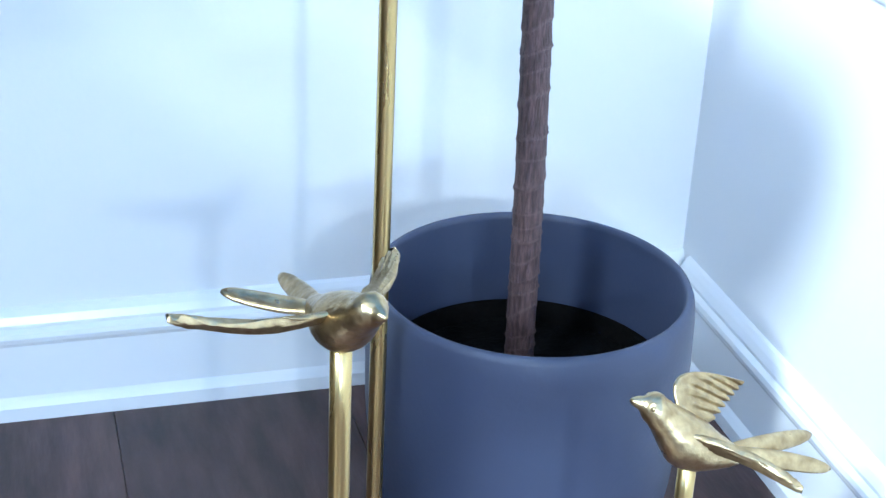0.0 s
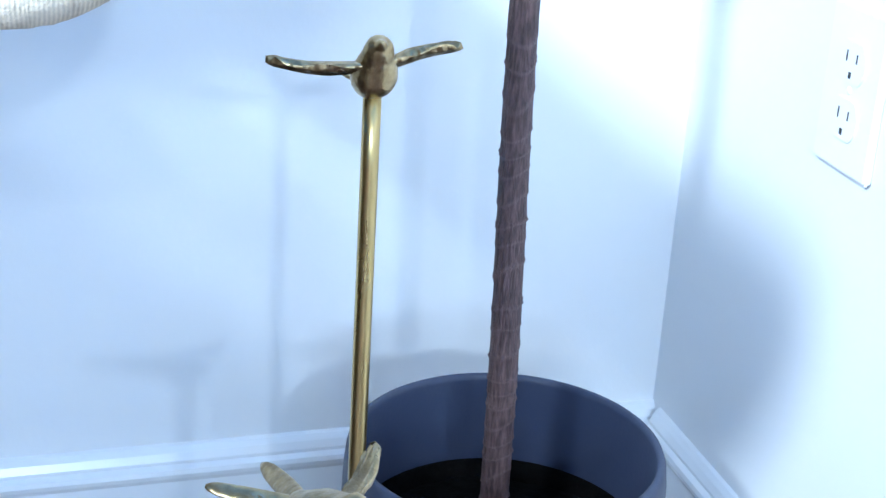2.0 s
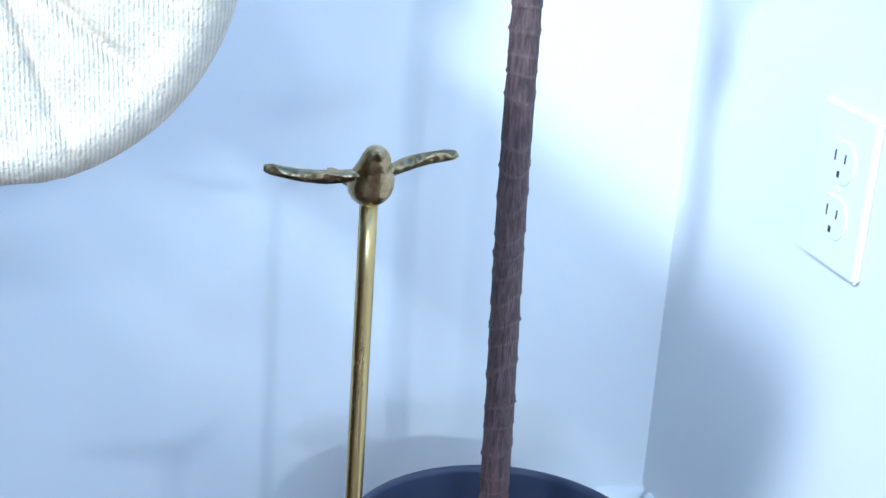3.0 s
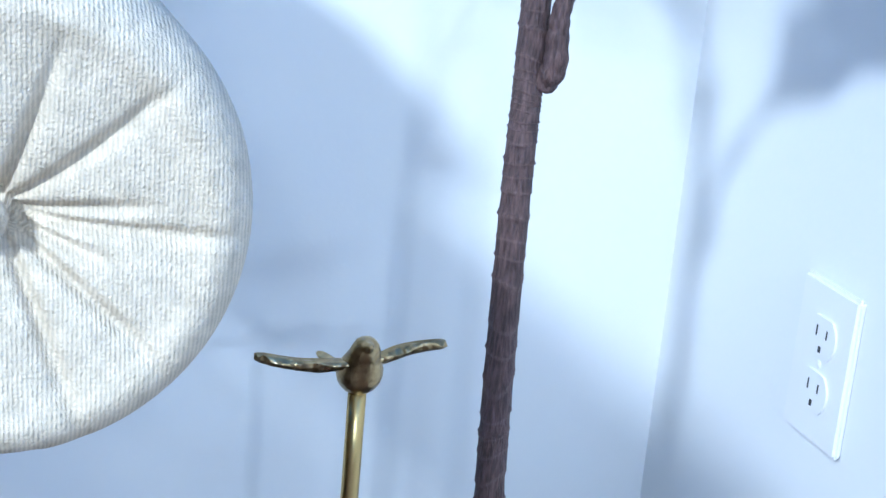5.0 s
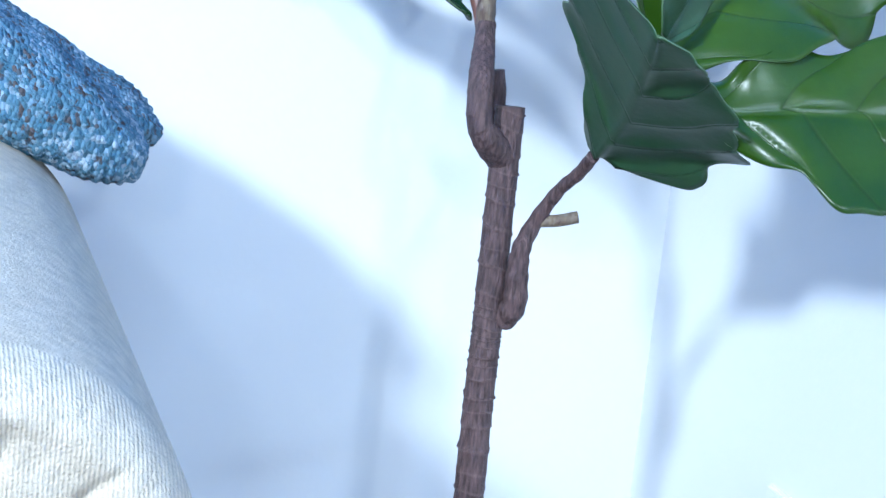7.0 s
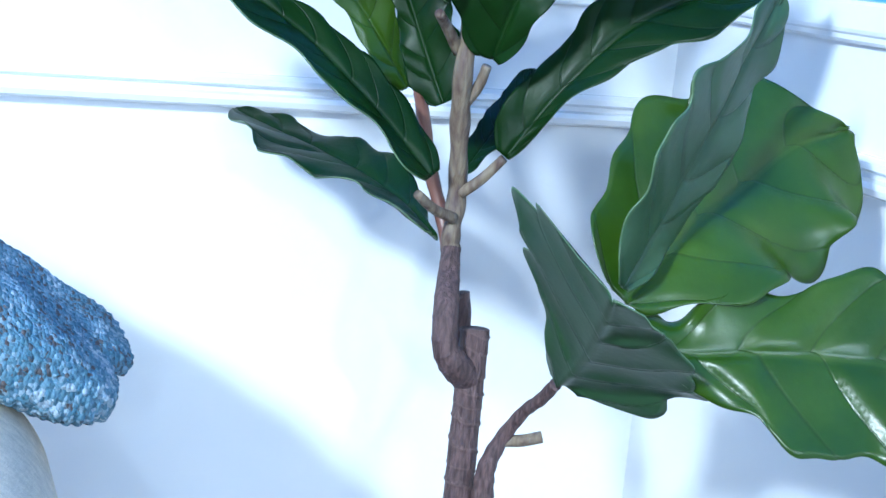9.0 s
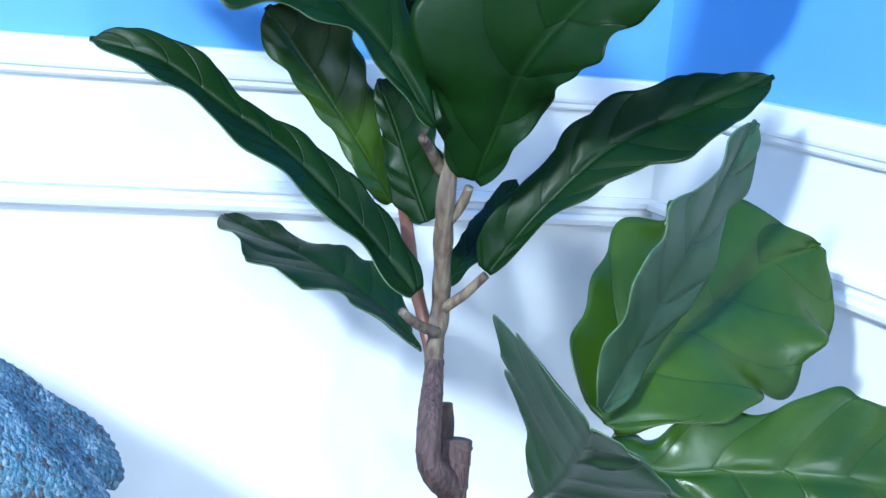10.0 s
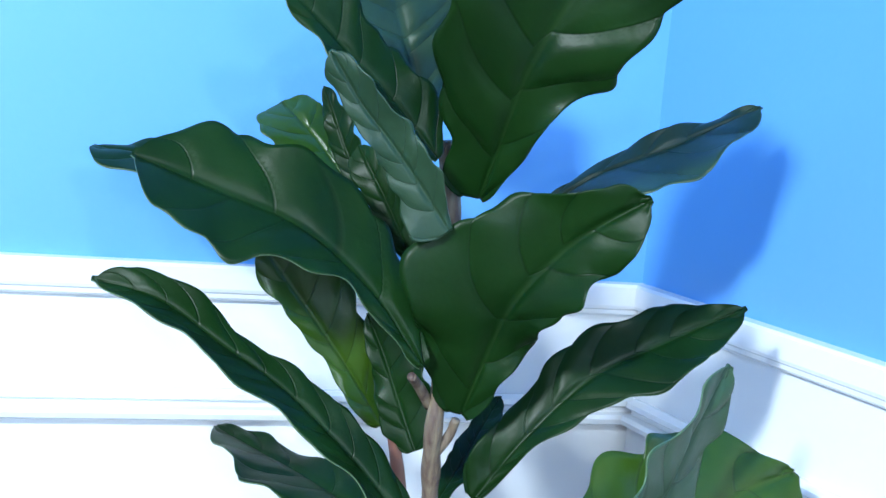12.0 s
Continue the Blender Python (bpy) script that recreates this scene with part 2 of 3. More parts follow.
def tube(bm, line, radius, sides=14, cap=True, phase=None):
    """A tube along line; radius(i, share, angle) in metres."""
    rings = []
    for i, p in enumerate(line):
        d = (line[min(i + 1, len(line) - 1)] - line[max(i - 1, 0)]).normalized()
        s = d.cross(Vector((0.3, 1, 0.1))).normalized()
        u = s.cross(d)
        rings.append([bm.verts.new(p + (s * math.cos(a) + u * math.sin(a)) * radius(i, i / (len(line) - 1), a)) for a in (2 * math.pi * j / sides for j in range(sides))])
    uvl = bm.loops.layers.uv.new("UVMap") if phase else None
    for i, (a, b) in enumerate(zip(rings, rings[1:])):
        for j in range(sides):
            f = bm.faces.new((a[j], a[(j + 1) % sides], b[(j + 1) % sides], b[j]))
            if phase:
                for lp, (q, k) in zip(f.loops, ((i, j), (i, j + 1), (i + 1, j + 1), (i + 1, j))):
                    lp[uvl].uv = (phase(q, 2 * math.pi * k / sides), k / sides)
    if cap:
        bm.faces.new(rings[0][::-1])
        bm.faces.new(rings[-1])
    return bm


def lathe(bm, profile, centre, sides=64):
    cx, cy, cz = centre
    rings = []
    for r, z in profile:
        if r < 1e-6:
            rings.append([bm.verts.new((cx, cy, cz + z))])
        else:
            rings.append([bm.verts.new((cx + r * math.cos(2 * math.pi * j / sides), cy + r * math.sin(2 * math.pi * j / sides), cz + z)) for j in range(sides)])
    for a, b in zip(rings, rings[1:]):
        for j in range(sides):
            k = (j + 1) % sides
            if len(a) == 1 and len(b) == 1:
                continue
            if len(a) == 1:
                bm.faces.new((a[0], b[j], b[k]))
            elif len(b) == 1:
                bm.faces.new((a[j], a[k], b[0]))
            else:
                bm.faces.new((a[j], a[k], b[k], b[j]))
    return bm


def empty(name, place=(0, 0, 0)):
    ob = new(name)
    ob.location = place
    return ob


# ---- the room ----
RAIL = 0.985


def wall(name, x0, x1, y0, y1, label):
    root = empty(name)
    tagged(root, label, "wall", kind="structure")
    part("lower_wall", box(bmesh.new(), x0, x1, y0, y1, 0, RAIL - 0.02), WHITE, root, smooth=False)
    part("upper_wall", box(bmesh.new(), x0, x1, y0, y1, RAIL - 0.02, H), BLUE, root, smooth=False)
    return root


wall("wall_north", X0 - 0.12, XR + 0.12, YB, YB + 0.12, "white lower wall below a blue painted upper wall")
wall("wall_east", XR, XR + 0.12, Y0 - 0.12, YB, "white lower wall below a blue painted upper wall")
wall("wall_west", X0 - 0.12, X0, Y0 - 0.12, YB, "white lower wall below a blue painted upper wall")
# This wall's opening is made up to hold the low lamp.
south = empty("wall_south")
tagged(south, "blue and white wall with an added unseen opening for the low light", "wall", kind="structure")
for x0, x1, z0, z1, m in ((X0, -0.9, 0, RAIL - .02, WHITE), (-0.2, XR, 0, RAIL - .02, WHITE), (X0, -0.9, RAIL - .02, H, BLUE), (-0.2, XR, RAIL - .02, H, BLUE), (-0.9, -0.2, 0, RAIL - .02, WHITE), (-0.9, -0.2, RAIL - .02, 1.22, BLUE), (-0.9, -0.2, 1.62, H, BLUE)):
    part("wall_section", box(bmesh.new(), x0, x1, Y0 - 0.12, Y0, z0, z1), m, south, smooth=False)
tagged(mesh_object("ceiling", box(bmesh.new(), X0 - 0.12, XR + 0.12, Y0 - 0.12, YB + 0.12, H, H + 0.1), CEIL, False), "plain white painted ceiling", "ceiling", kind="structure")

# mouldings: baseboard with a stepped cap, picture-rail band and chair rail
BASE = [(0, 0), (0.0165, 0), (0.0165, 0.012), (0.0135, 0.017), (0.0115, 0.020), (0.0115, 0.066), (0.0135, 0.070), (0.0145, 0.074), (0.0135, 0.078), (0.0095, 0.081), (0.0095, 0.084), (0.0065, 0.090), (0.003, 0.0945), (0, 0.096)]
BAND = [(0.0, 0.8665), (0.006, 0.8665), (0.0125, 0.869), (0.0142, 0.873), (0.0125, 0.8765), (0.005, 0.8775), (0.005, 0.881), (0.0105, 0.8835), (0.010, 0.8875), (0.004, 0.8905), (0.0, 0.8905)]
CHAIR = [(0, 0.957), (0.005, 0.957), (0.0075, 0.959), (0.0078, 0.962), (0.0105, 0.9635), (0.0115, 0.966), (0.0115, 0.981), (0.010, 0.9835), (0, 0.984)]
for nm, prof, lab, over in (("baseboard", BASE, "white gloss baseboard with a stepped cap", 0.0165), ("trim", BAND, "white rounded double-bead wall moulding", 0.0142), ("trim", CHAIR, "white chair rail between the white and blue paint", 0.0115)):
    tagged(mesh_object(nm, sweep(bmesh.new(), prof, (X0, YB, 0), (XR, YB, 0), (0, -1, 0)), TRIM, False), lab, "moulding", kind="structure")
    tagged(mesh_object(nm, sweep(bmesh.new(), prof, (XR, Y0, 0), (XR, YB - over, 0), (-1, 0, 0)), TRIM, False), lab, "moulding", kind="structure")

# ---- outlet ----


def outlet(y, z):
    root = mesh_object("wall_outlet", box(bmesh.new(), XR - 0.0068, XR, y - 0.035, y + 0.035, z - 0.057, z + 0.057, 0.0024), PLASTIC, False)
    tagged(root, "white plastic duplex wall outlet on the white wall", "outlet")
    for dz in (-0.0195, 0.0195):
        bm = bmesh.new()
        ring = []
        for x in (XR - 0.0060, XR - 0.0086):
            loop = []
            for k in range(28):
                a = 2 * math.pi * k / 28
                loop.append(bm.verts.new((x, y + 0.0172 * math.cos(a), z + dz + max(-0.0142, min(0.0142, 0.0172 * math.sin(a))))))
            ring.append(loop)
        for k in range(28):
            bm.faces.new((ring[0][k], ring[0][(k + 1) % 28], ring[1][(k + 1) % 28], ring[1][k]))
        bm.faces.new(ring[1])
        face = part("socket", bm, PLASTIC, root, smooth=False)
        for dy, h in ((0.0062, 0.0038), (-0.0062, 0.0032)):
            part("slot", box(bmesh.new(), XR - 0.0090, XR - 0.0083, y + dy - 0.0006, y + dy + 0.0006, z + dz + 0.0035 - h, z + dz + 0.0035 + h), DARK, face, "dark slot", False)
        part("slot", box(bmesh.new(), XR - 0.0090, XR - 0.0083, y - 0.0016, y + 0.0016, z + dz - 0.0110, z + dz - 0.0065, 0.0003), DARK, face, "dark earth hole", False)
    bm = bmesh.new()
    bmesh.ops.create_uvsphere(bm, u_segments=14, v_segments=8, radius=0.003, matrix=pose(XR - 0.0070, y, z) @ Matrix.Diagonal((0.4, 1, 1, 1)))
    part("screw", bm, PLASTIC, root)


outlet(1.0565, 0.455)

# ---- plant pot ----
PC = (0.345, 1.013, 0.0)
pot = mesh_object("plant_pot", lathe(bmesh.new(), [(0, 0), (0.080, 0), (0.085, 0.004), (0.095, 0.05), (0.1025, 0.10), (0.106, 0.15), (0.1068, 0.19), (0.1058, 0.22), (0.1045, 0.231), (0.1028, 0.2352), (0.1006, 0.2362), (0.0988, 0.2352), (0.098, 0.231), (0.099, 0.20), (0.098, 0.15), (0.094, 0.10), (0, 0.10)], PC, 96), POT)
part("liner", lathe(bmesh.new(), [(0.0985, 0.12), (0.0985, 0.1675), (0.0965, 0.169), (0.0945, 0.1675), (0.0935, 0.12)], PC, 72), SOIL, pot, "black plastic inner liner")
tagged(pot, "round matte blue-grey planter standing on the wood floor", "plant pot")
bm = bmesh.new()
rings = []
for i in range(15):
    r = 0.0942 * i / 14
    rings.append([bm.verts.new((PC[0] + r * math.cos(a), PC[1] + r * math.sin(a), 0.154 + 0.004 * noise.noise(Vector((r * 60 * math.cos(a), r * 60 * math.sin(a), 0))))) for a in (2 * math.pi * j / 40 for j in range(40))] if i else [bm.verts.new((PC[0], PC[1], 0.156))])
for j in range(40):
    bm.faces.new((rings[0][0], rings[1][j], rings[1][(j + 1) % 40]))
for a, b in zip(rings[1:], rings[2:]):
    for j in range(40):
        bm.faces.new((a[j], b[j], b[(j + 1) % 40], a[(j + 1) % 40]))
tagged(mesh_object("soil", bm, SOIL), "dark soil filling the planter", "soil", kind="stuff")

# ---- the tree ----
tree = empty("fiddle_leaf_fig", (PC[0], PC[1], 0.16))
tagged(tree, "artificial fiddle-leaf fig tree with a slim ringed brown trunk", "tree")
T0 = Matrix.Translation((-PC[0], -PC[1], -0.16))


def tree_part(name, bm, mats, label=""):
    bm.transform(T0)
    return part(name, bm, mats, tree, label)


def rings_at(step, seed):
    return lambda i, a: (i + 2.2 * math.sin(a + seed + i * 0.01) + 3.2 * math.sin(i * 0.067) + 2.0 * math.sin(i * 0.19) + 1.0 * math.sin(2 * a + i * 0.05)) / step


def ringed(r0, r1, phase, depth):
    """Uneven overlapping bark rings with fine fibres."""
    def radius(i, s, a):
        ph = phase(i, a)
        k = ph % 1.0
        d = depth * (0.6 + 0.4 * math.sin(int(ph) * 2.3))
        return (r0 + (r1 - r0) * s) * (1 + d * (math.exp(-(k / 0.10) ** 2) + math.exp(-((1 - k) / 0.06) ** 2)) - 0.5 * d * k + 0.03 * math.sin(3 * a + i * 0.03) + 0.012 * math.sin(13 * a + ph * 5))
    return radius


line = smooth_line([(0.342, 1.018, 0.15), (0.337, 1.009, 0.28), (0.335, 1.014, 0.44), (0.338, 1.026, 0.60), (0.341, 1.033, 0.66), (0.345, 1.042, 0.775)], 100)
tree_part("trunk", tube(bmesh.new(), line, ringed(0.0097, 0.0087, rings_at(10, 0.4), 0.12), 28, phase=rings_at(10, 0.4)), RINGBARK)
line = smooth_line([(0.349, 1.030, 0.651), (0.352, 1.022, 0.662), (0.352, 1.022, 0.681), (0.353, 1.022, 0.696), (0.360, 1.022, 0.712), (0.367, 1.010, 0.733), (0.372, 0.998, 0.745), (0.374, 0.985, 0.758)], 12)
tree_part("branch", tube(bmesh.new(), line, lambda i, s, a: (0.0085 - 0.0048 * min(1, s * 1.4)) * (1 + 0.05 * math.sin(i * 0.9) + 0.03 * math.sin(3 * a)), 12), BARK)
line = smooth_line([(0.361, 1.022, 0.712), (0.371, 1.016, 0.714), (0.382, 1.013, 0.717)], 6)
tree_part("cut_twig", tube(bmesh.new(), line, lambda i, s, a: 0.0036, 12), STEM)
line = smooth_line([(0.342, 1.040, 0.745), (0.329, 1.032, 0.757), (0.323, 1.032, 0.768), (0.323, 1.036, 0.789), (0.328, 1.050, 0.806), (0.330, 1.056, 0.820)], 24)
tree_part("stem", tube(bmesh.new(), line, lambda i, s, a: (0.0092 - 0.0034 * s) * (1 + 0.05 * math.exp(-((i % 13) / 2.0) ** 2) + 0.04 * math.sin(2 * a + i * 0.1)), 18), BARK)
line = smooth_line([(0.330, 1.056, 0.817), (0.330, 1.058, 0.828), (0.333, 1.063, 0.852), (0.328, 1.055, 0.887), (0.323, 1.045, 0.925), (0.328, 1.050, 0.977), (0.324, 1.050, 1.045), (0.316, 1.050, 1.096)], 14)
tree_part("stem", tube(bmesh.new(), line, lambda i, s, a: 0.0056 * (1 + 0.07 * math.sin(i * 0.6) + 0.05 * math.sin(2 * a + i * 0.3)), 14), STEM)
line = smooth_line([(0.340, 1.050, 0.761), (0.340, 1.052, 0.778), (0.338, 1.053, 0.794)], 6)
tree_part("cut_twig", tube(bmesh.new(), line, lambda i, s, a: 0.0052 * (1 + 0.04 * math.sin(i)), 12), BARK)
line = smooth_line([(0.335, 1.070, 0.811), (0.332, 1.085, 0.836), (0.324, 1.090, 0.863), (0.315, 1.090, 0.901), (0.309, 1.090, 0.932)], 8)
tree_part("stem", tube(bmesh.new(), line, lambda i, s, a: 0.0042 * (1 + 0.05 * math.sin(i)), 10), STEMRED)
for pts in (([(0.329, 1.055, 0.838), (0.313, 1.045, 0.845), (0.299, 1.035, 0.855)]), ([(0.334, 1.060, 0.852), (0.343, 1.052, 0.862), (0.353, 1.045, 0.876)]), ([(0.326, 1.050, 0.904), (0.333, 1.045, 0.917), (0.335, 1.040, 0.929)]), ([(0.321, 1.050, 0.935), (0.309, 1.040, 0.949), (0.300, 1.030, 0.957)])):
    tree_part("twig", tube(bmesh.new(), smooth_line(pts, 6), lambda i, s, a: 0.0036 - 0.0008 * s, 10), STEM)

STATIONS = (0, 0.05, 0.2, 0.4, 0.6, 0.8, 0.93, 1.0)


def leaf(midrib, normal, near_half, far_half, fold=(0.1, 0.1), roll=(0, 0), sweep=(0, 0), wave=0.05, seed=0, mat=None, blunt=0.88):
    """A leaf along its midrib, base first. near_half, far_half: half widths at the inner STATIONS on the two sides;
    fold: rise of each half; roll: degrees by which the blade turns about the midrib from base to tip; sweep: how far each half leans forward; blunt: where the tip begins to round off."""
    rnd = random.Random(seed)
    rows = smooth_line(midrib, 24)
    run = [0.0]
    for p, q in zip(rows, rows[1:]):
        run.append(run[-1] + (q - p).length)
    chord = run[-1]
    nu, nv = 80, 14
    U = np.linspace(0, 1, nu + 1)
    mids = [Vector(c) for c in zip(*(np.interp(U * chord, run, [p[k] for p in rows]) for k in range(3)))]
    n = Vector(normal).normalized()
    half = []
    for w in (near_half, far_half):
        fine = np.interp(np.linspace(-0.2, 1.2, 281), STATIONS, (w[0] * 0.8, *w, w[-1] * 0.75))
        fine = np.convolve(np.pad(fine, 12, mode="edge"), np.hanning(25) / np.hanning(25).sum(), "valid")
        half.append(np.interp(U, np.linspace(-0.2, 1.2, 281), fine))
    width = max(near_half) + max(far_half)
    veins = rnd.uniform(4.6, 5.6) * max(1.0, 0.4 * chord / width)
    drift = [rnd.uniform(-0.16, 0.16) for _ in range(4)]
    f1, f2, a1, a2 = rnd.uniform(5, 8), rnd.uniform(9, 13), rnd.uniform(0, 6), rnd.uniform(0, 6)
    top, low, uvs = [], [], []
    for i in range(nu + 1):
        u = i / nu
        d = (mids[min(i + 1, nu)] - mids[max(i - 1, 0)]).normalized()
        m = (n - d * n.dot(d)).normalized()
        s = m.cross(d)
        tw = radians(roll[0] + (roll[1] - roll[0]) * u)
        s, m = s * math.cos(tw) + m * math.sin(tw), m * math.cos(tw) - s * math.sin(tw)
        close = max(math.sqrt(max(0.0, 1 - (max(0.0, u - blunt) / (0.98 - blunt + 0.01)) ** 2)), 0.16 if u > 0.9 else 0.0) * math.sqrt(1 - (1 - min(1.0, 0.16 + u * 14)) ** 2)
        lobe = 0.075 * math.sin(f2 * u * 1.9 + a2) + 0.04 * math.sin(f2 * 3.7 * u + a1)
        rt, rl = [], []
        for j in range(-nv, nv + 1):
            v = j / nv
            k = 1 if v > 0 else 0
            e = abs(v) * float(half[k][i]) * close * (1 + lobe * abs(v) * (1 if k else -1))
            ph = (u - 0.40 * e / max(chord, 0.06) - 0.10 * abs(v) ** 2) * veins + 0.3 * k
            ph += drift[k] * math.sin(4.2 * ph + a1) + drift[2 + k] * math.sin(2.1 * ph + a2)
            uvs.append((ph, abs(v)))
            c = abs((ph % 1.0) - 0.5) * 2
            e *= 1 + 0.07 * abs(v) ** 3 * (0.5 - c ** 2) * min(1, 4 * u)
            rise = min(1, abs(v) * 5) * (1 - 0.5 * abs(v) ** 3)
            deep = 0.55 + 0.45 * math.sin(int(math.floor(ph)) * 2.4 + seed + 1.7 * k)
            quilt = (0.0036 * (1 - c ** 3) - 0.0010) * rise * deep * min(1.2, width / 0.09)
            wob = wave * width * (abs(v) ** 2 * math.sin(f1 * 2 * u + a1 + 2.2 * k) + 0.6 * abs(v) ** 3 * math.sin(f2 * 2.2 * u + a2 + v) + 0.35 * abs(v) * math.sin(f1 * 1.1 * u + a2 + 3 * k))
            ang, lean = fold[k], sweep[k] * abs(v)
            side = s * ((1 if k else -1) * math.cos(ang)) + m * math.sin(ang)
            p = mids[i] + (side * math.cos(lean) + d * math.sin(lean)) * e + m * (quilt + wob * close - 0.0014 * math.exp(-(v * 18) ** 2))
            rt.append(p)
            rl.append(p - m * 0.0010)
        top.append(rt)
        low.append(rl)
    bm = bmesh.new()
    uvl = bm.loops.layers.uv.new("UVMap")
    uvk = bm.loops.layers.uv.new("vein")
    A = [[bm.verts.new(p) for p in r] for r in top]
    B = [[bm.verts.new(p) for p in r] for r in low]
    w = 2 * nv
    uv, vn = {}, {}
    for G in (A, B):
        for i, r in enumerate(G):
            for j, vtx in enumerate(r):
                uv[vtx] = (i / nu, j / w)
                vn[vtx] = uvs[i * (w + 1) + j]
    for i in range(nu):
        for j in range(w):
            bm.faces.new((A[i][j], A[i + 1][j], A[i + 1][j + 1], A[i][j + 1]))
            f = bm.faces.new((B[i][j], B[i][j + 1], B[i + 1][j + 1], B[i + 1][j]))
            f.material_index = 1
    rim = []
    for i in range(nu):
        rim.append(bm.faces.new((A[i][0], B[i][0], B[i + 1][0], A[i + 1][0])))
        rim.append(bm.faces.new((A[i][w], A[i + 1][w], B[i + 1][w], B[i][w])))
    for j in range(w):
        rim.append(bm.faces.new((A[0][j], A[0][j + 1], B[0][j + 1], B[0][j])))
        rim.append(bm.faces.new((A[nu][j], B[nu][j], B[nu][j + 1], A[nu][j + 1])))
    for f in rim:
        f.material_index = 2
    for f in bm.faces:
        for lp in f.loops:
            lp[uvl].uv = uv[lp.vert]
            lp[uvk].uv = vn[lp.vert]
    return tree_part("leaf", bm, [mat or LEAF, LEAFBACK, LEAFRIM])


# leaves of the main stem, from the top down, then those of the low branch
leaf([(0.321, 1.1, 1.111), (0.305, 1.11, 1.155), (0.293, 1.12, 1.2)], (0.1, -0.9, 0.3), (0.012, 0.025, 0.035, 0.045, 0.05, 0.035), (0.012, 0.025, 0.035, 0.045, 0.05, 0.035), seed=2, mat=LEAFDULL)
leaf([(0.332, 1.03, 1.064), (0.334, 1.014, 1.093), (0.334, 0.998, 1.117), (0.337, 0.982, 1.146), (0.348, 0.966, 1.181), (0.363, 0.95, 1.228)], (-0.35, -0.85, 0.3), (0.0085, 0.0144, 0.0266, 0.0435, 0.0533, 0.0479), (0.0245, 0.031, 0.0483, 0.0648, 0.0657, 0.0486), fold=(0.05, 0.3), seed=3)
leaf([(0.304, 1.03, 1.086), (0.291, 1.032, 1.1), (0.272, 1.034, 1.12), (0.249, 1.036, 1.14), (0.226, 1.038, 1.16), (0.205, 1.04, 1.177)], (0, -0.8, 0.5), (0.0109, 0.0227, 0.0222, 0.0218, 0.029, 0.0244), (0.008, 0.0084, 0.0105, 0.0141, 0.0092, 0.0085), fold=(0.25, 0.1), seed=1)
leaf([(0.304, 1, 1.047), (0.285, 1.002, 1.071), (0.265, 1.005, 1.095), (0.247, 1.008, 1.115), (0.228, 1.01, 1.142)], (-0.65, -0.7, 0.1), (0.0029, 0.0129, 0.0159, 0.0136, 0.0125, 0.0099), (0.0196, 0.0175, 0.0123, 0.0094, 0.0093, 0.0096), fold=(0.1, 0.3), seed=4, mat=LEAFDULL)
leaf([(0.287, 1.14, 1.058), (0.272, 1.157, 1.081), (0.258, 1.173, 1.099), (0.25, 1.19, 1.108)], (0.1, -0.9, 0.3), (0.006, 0.0098, 0.0132, 0.0174, 0.0188, 0.0142), (0.002, 0.018, 0.0351, 0.0347, 0.0285, 0.02), fold=(0.12, 0.12), seed=7, mat=LEAFLIGHT)
leaf([(0.288, 1.12, 1.06), (0.278, 1.13, 1.083), (0.271, 1.14, 1.105), (0.266, 1.15, 1.121)], (-0.7, -0.6, 0.1), (0.0074, 0.0114, 0.0126, 0.0103, 0.007, 0.005), (0.005, 0.0087, 0.01, 0.0089, 0.0062, 0.004), fold=(0.12, 0.12), seed=27)
leaf([(0.311, 1.07, 1.014), (0.294, 1.08, 1.051), (0.282, 1.09, 1.075), (0.277, 1.1, 1.087)], (-0.5, -0.8, 0), (0.0041, 0.0077, 0.0102, 0.0111, 0.0105, 0.0079), (0.0038, 0.0071, 0.0097, 0.0119, 0.013, 0.0107), fold=(0.12, 0.12), seed=28)
leaf([(0.261, 1.12, 1.026), (0.214, 1.147, 1.053), (0.164, 1.173, 1.067), (0.131, 1.2, 1.069)], (0.1, -0.5, 0.85), (0.0067, 0.0128, 0.0176, 0.0163, 0.0129, 0.0119), (0.0273, 0.0358, 0.0375, 0.0328, 0.0271, 0.0243), fold=(0.12, 0.12), seed=6)
leaf([(0.303, 1.02, 0.965), (0.27, 1.032, 1.008), (0.229, 1.045, 1.041), (0.18, 1.058, 1.059), (0.134, 1.07, 1.074)], (0.1, -0.7, 0.68), (0.0079, 0.0238, 0.0399, 0.038, 0.0378, 0.0288), (0.0061, 0.0096, 0.0238, 0.0426, 0.044, 0.031), fold=(0.35, 0.12), seed=8)
leaf([(0.336, 1.035, 0.933), (0.342, 1.018, 0.973), (0.347, 1.001, 1.005), (0.363, 0.984, 1.036), (0.38, 0.967, 1.058), (0.403, 0.95, 1.077)], (-0.35, -0.85, 0.3), (0.0102, 0.0173, 0.0226, 0.0295, 0.0282, 0.0204), (0.0239, 0.0389, 0.0637, 0.0532, 0.025, 0.0147), fold=(0.12, 0.35), seed=9, blunt=0.92)
leaf([(0.394, 1.1, 1.045), (0.434, 1.09, 1.079), (0.48, 1.08, 1.102), (0.541, 1.07, 1.134)], (-0.3, -0.5, 0.85), (0.0056, 0.028, 0.0586, 0.0501, 0.0356, 0.0196), (0.0024, 0.006, 0.0117, 0.0137, 0.0106, 0.0061), fold=(0.3, 0.1), seed=5, mat=LEAFDULL)
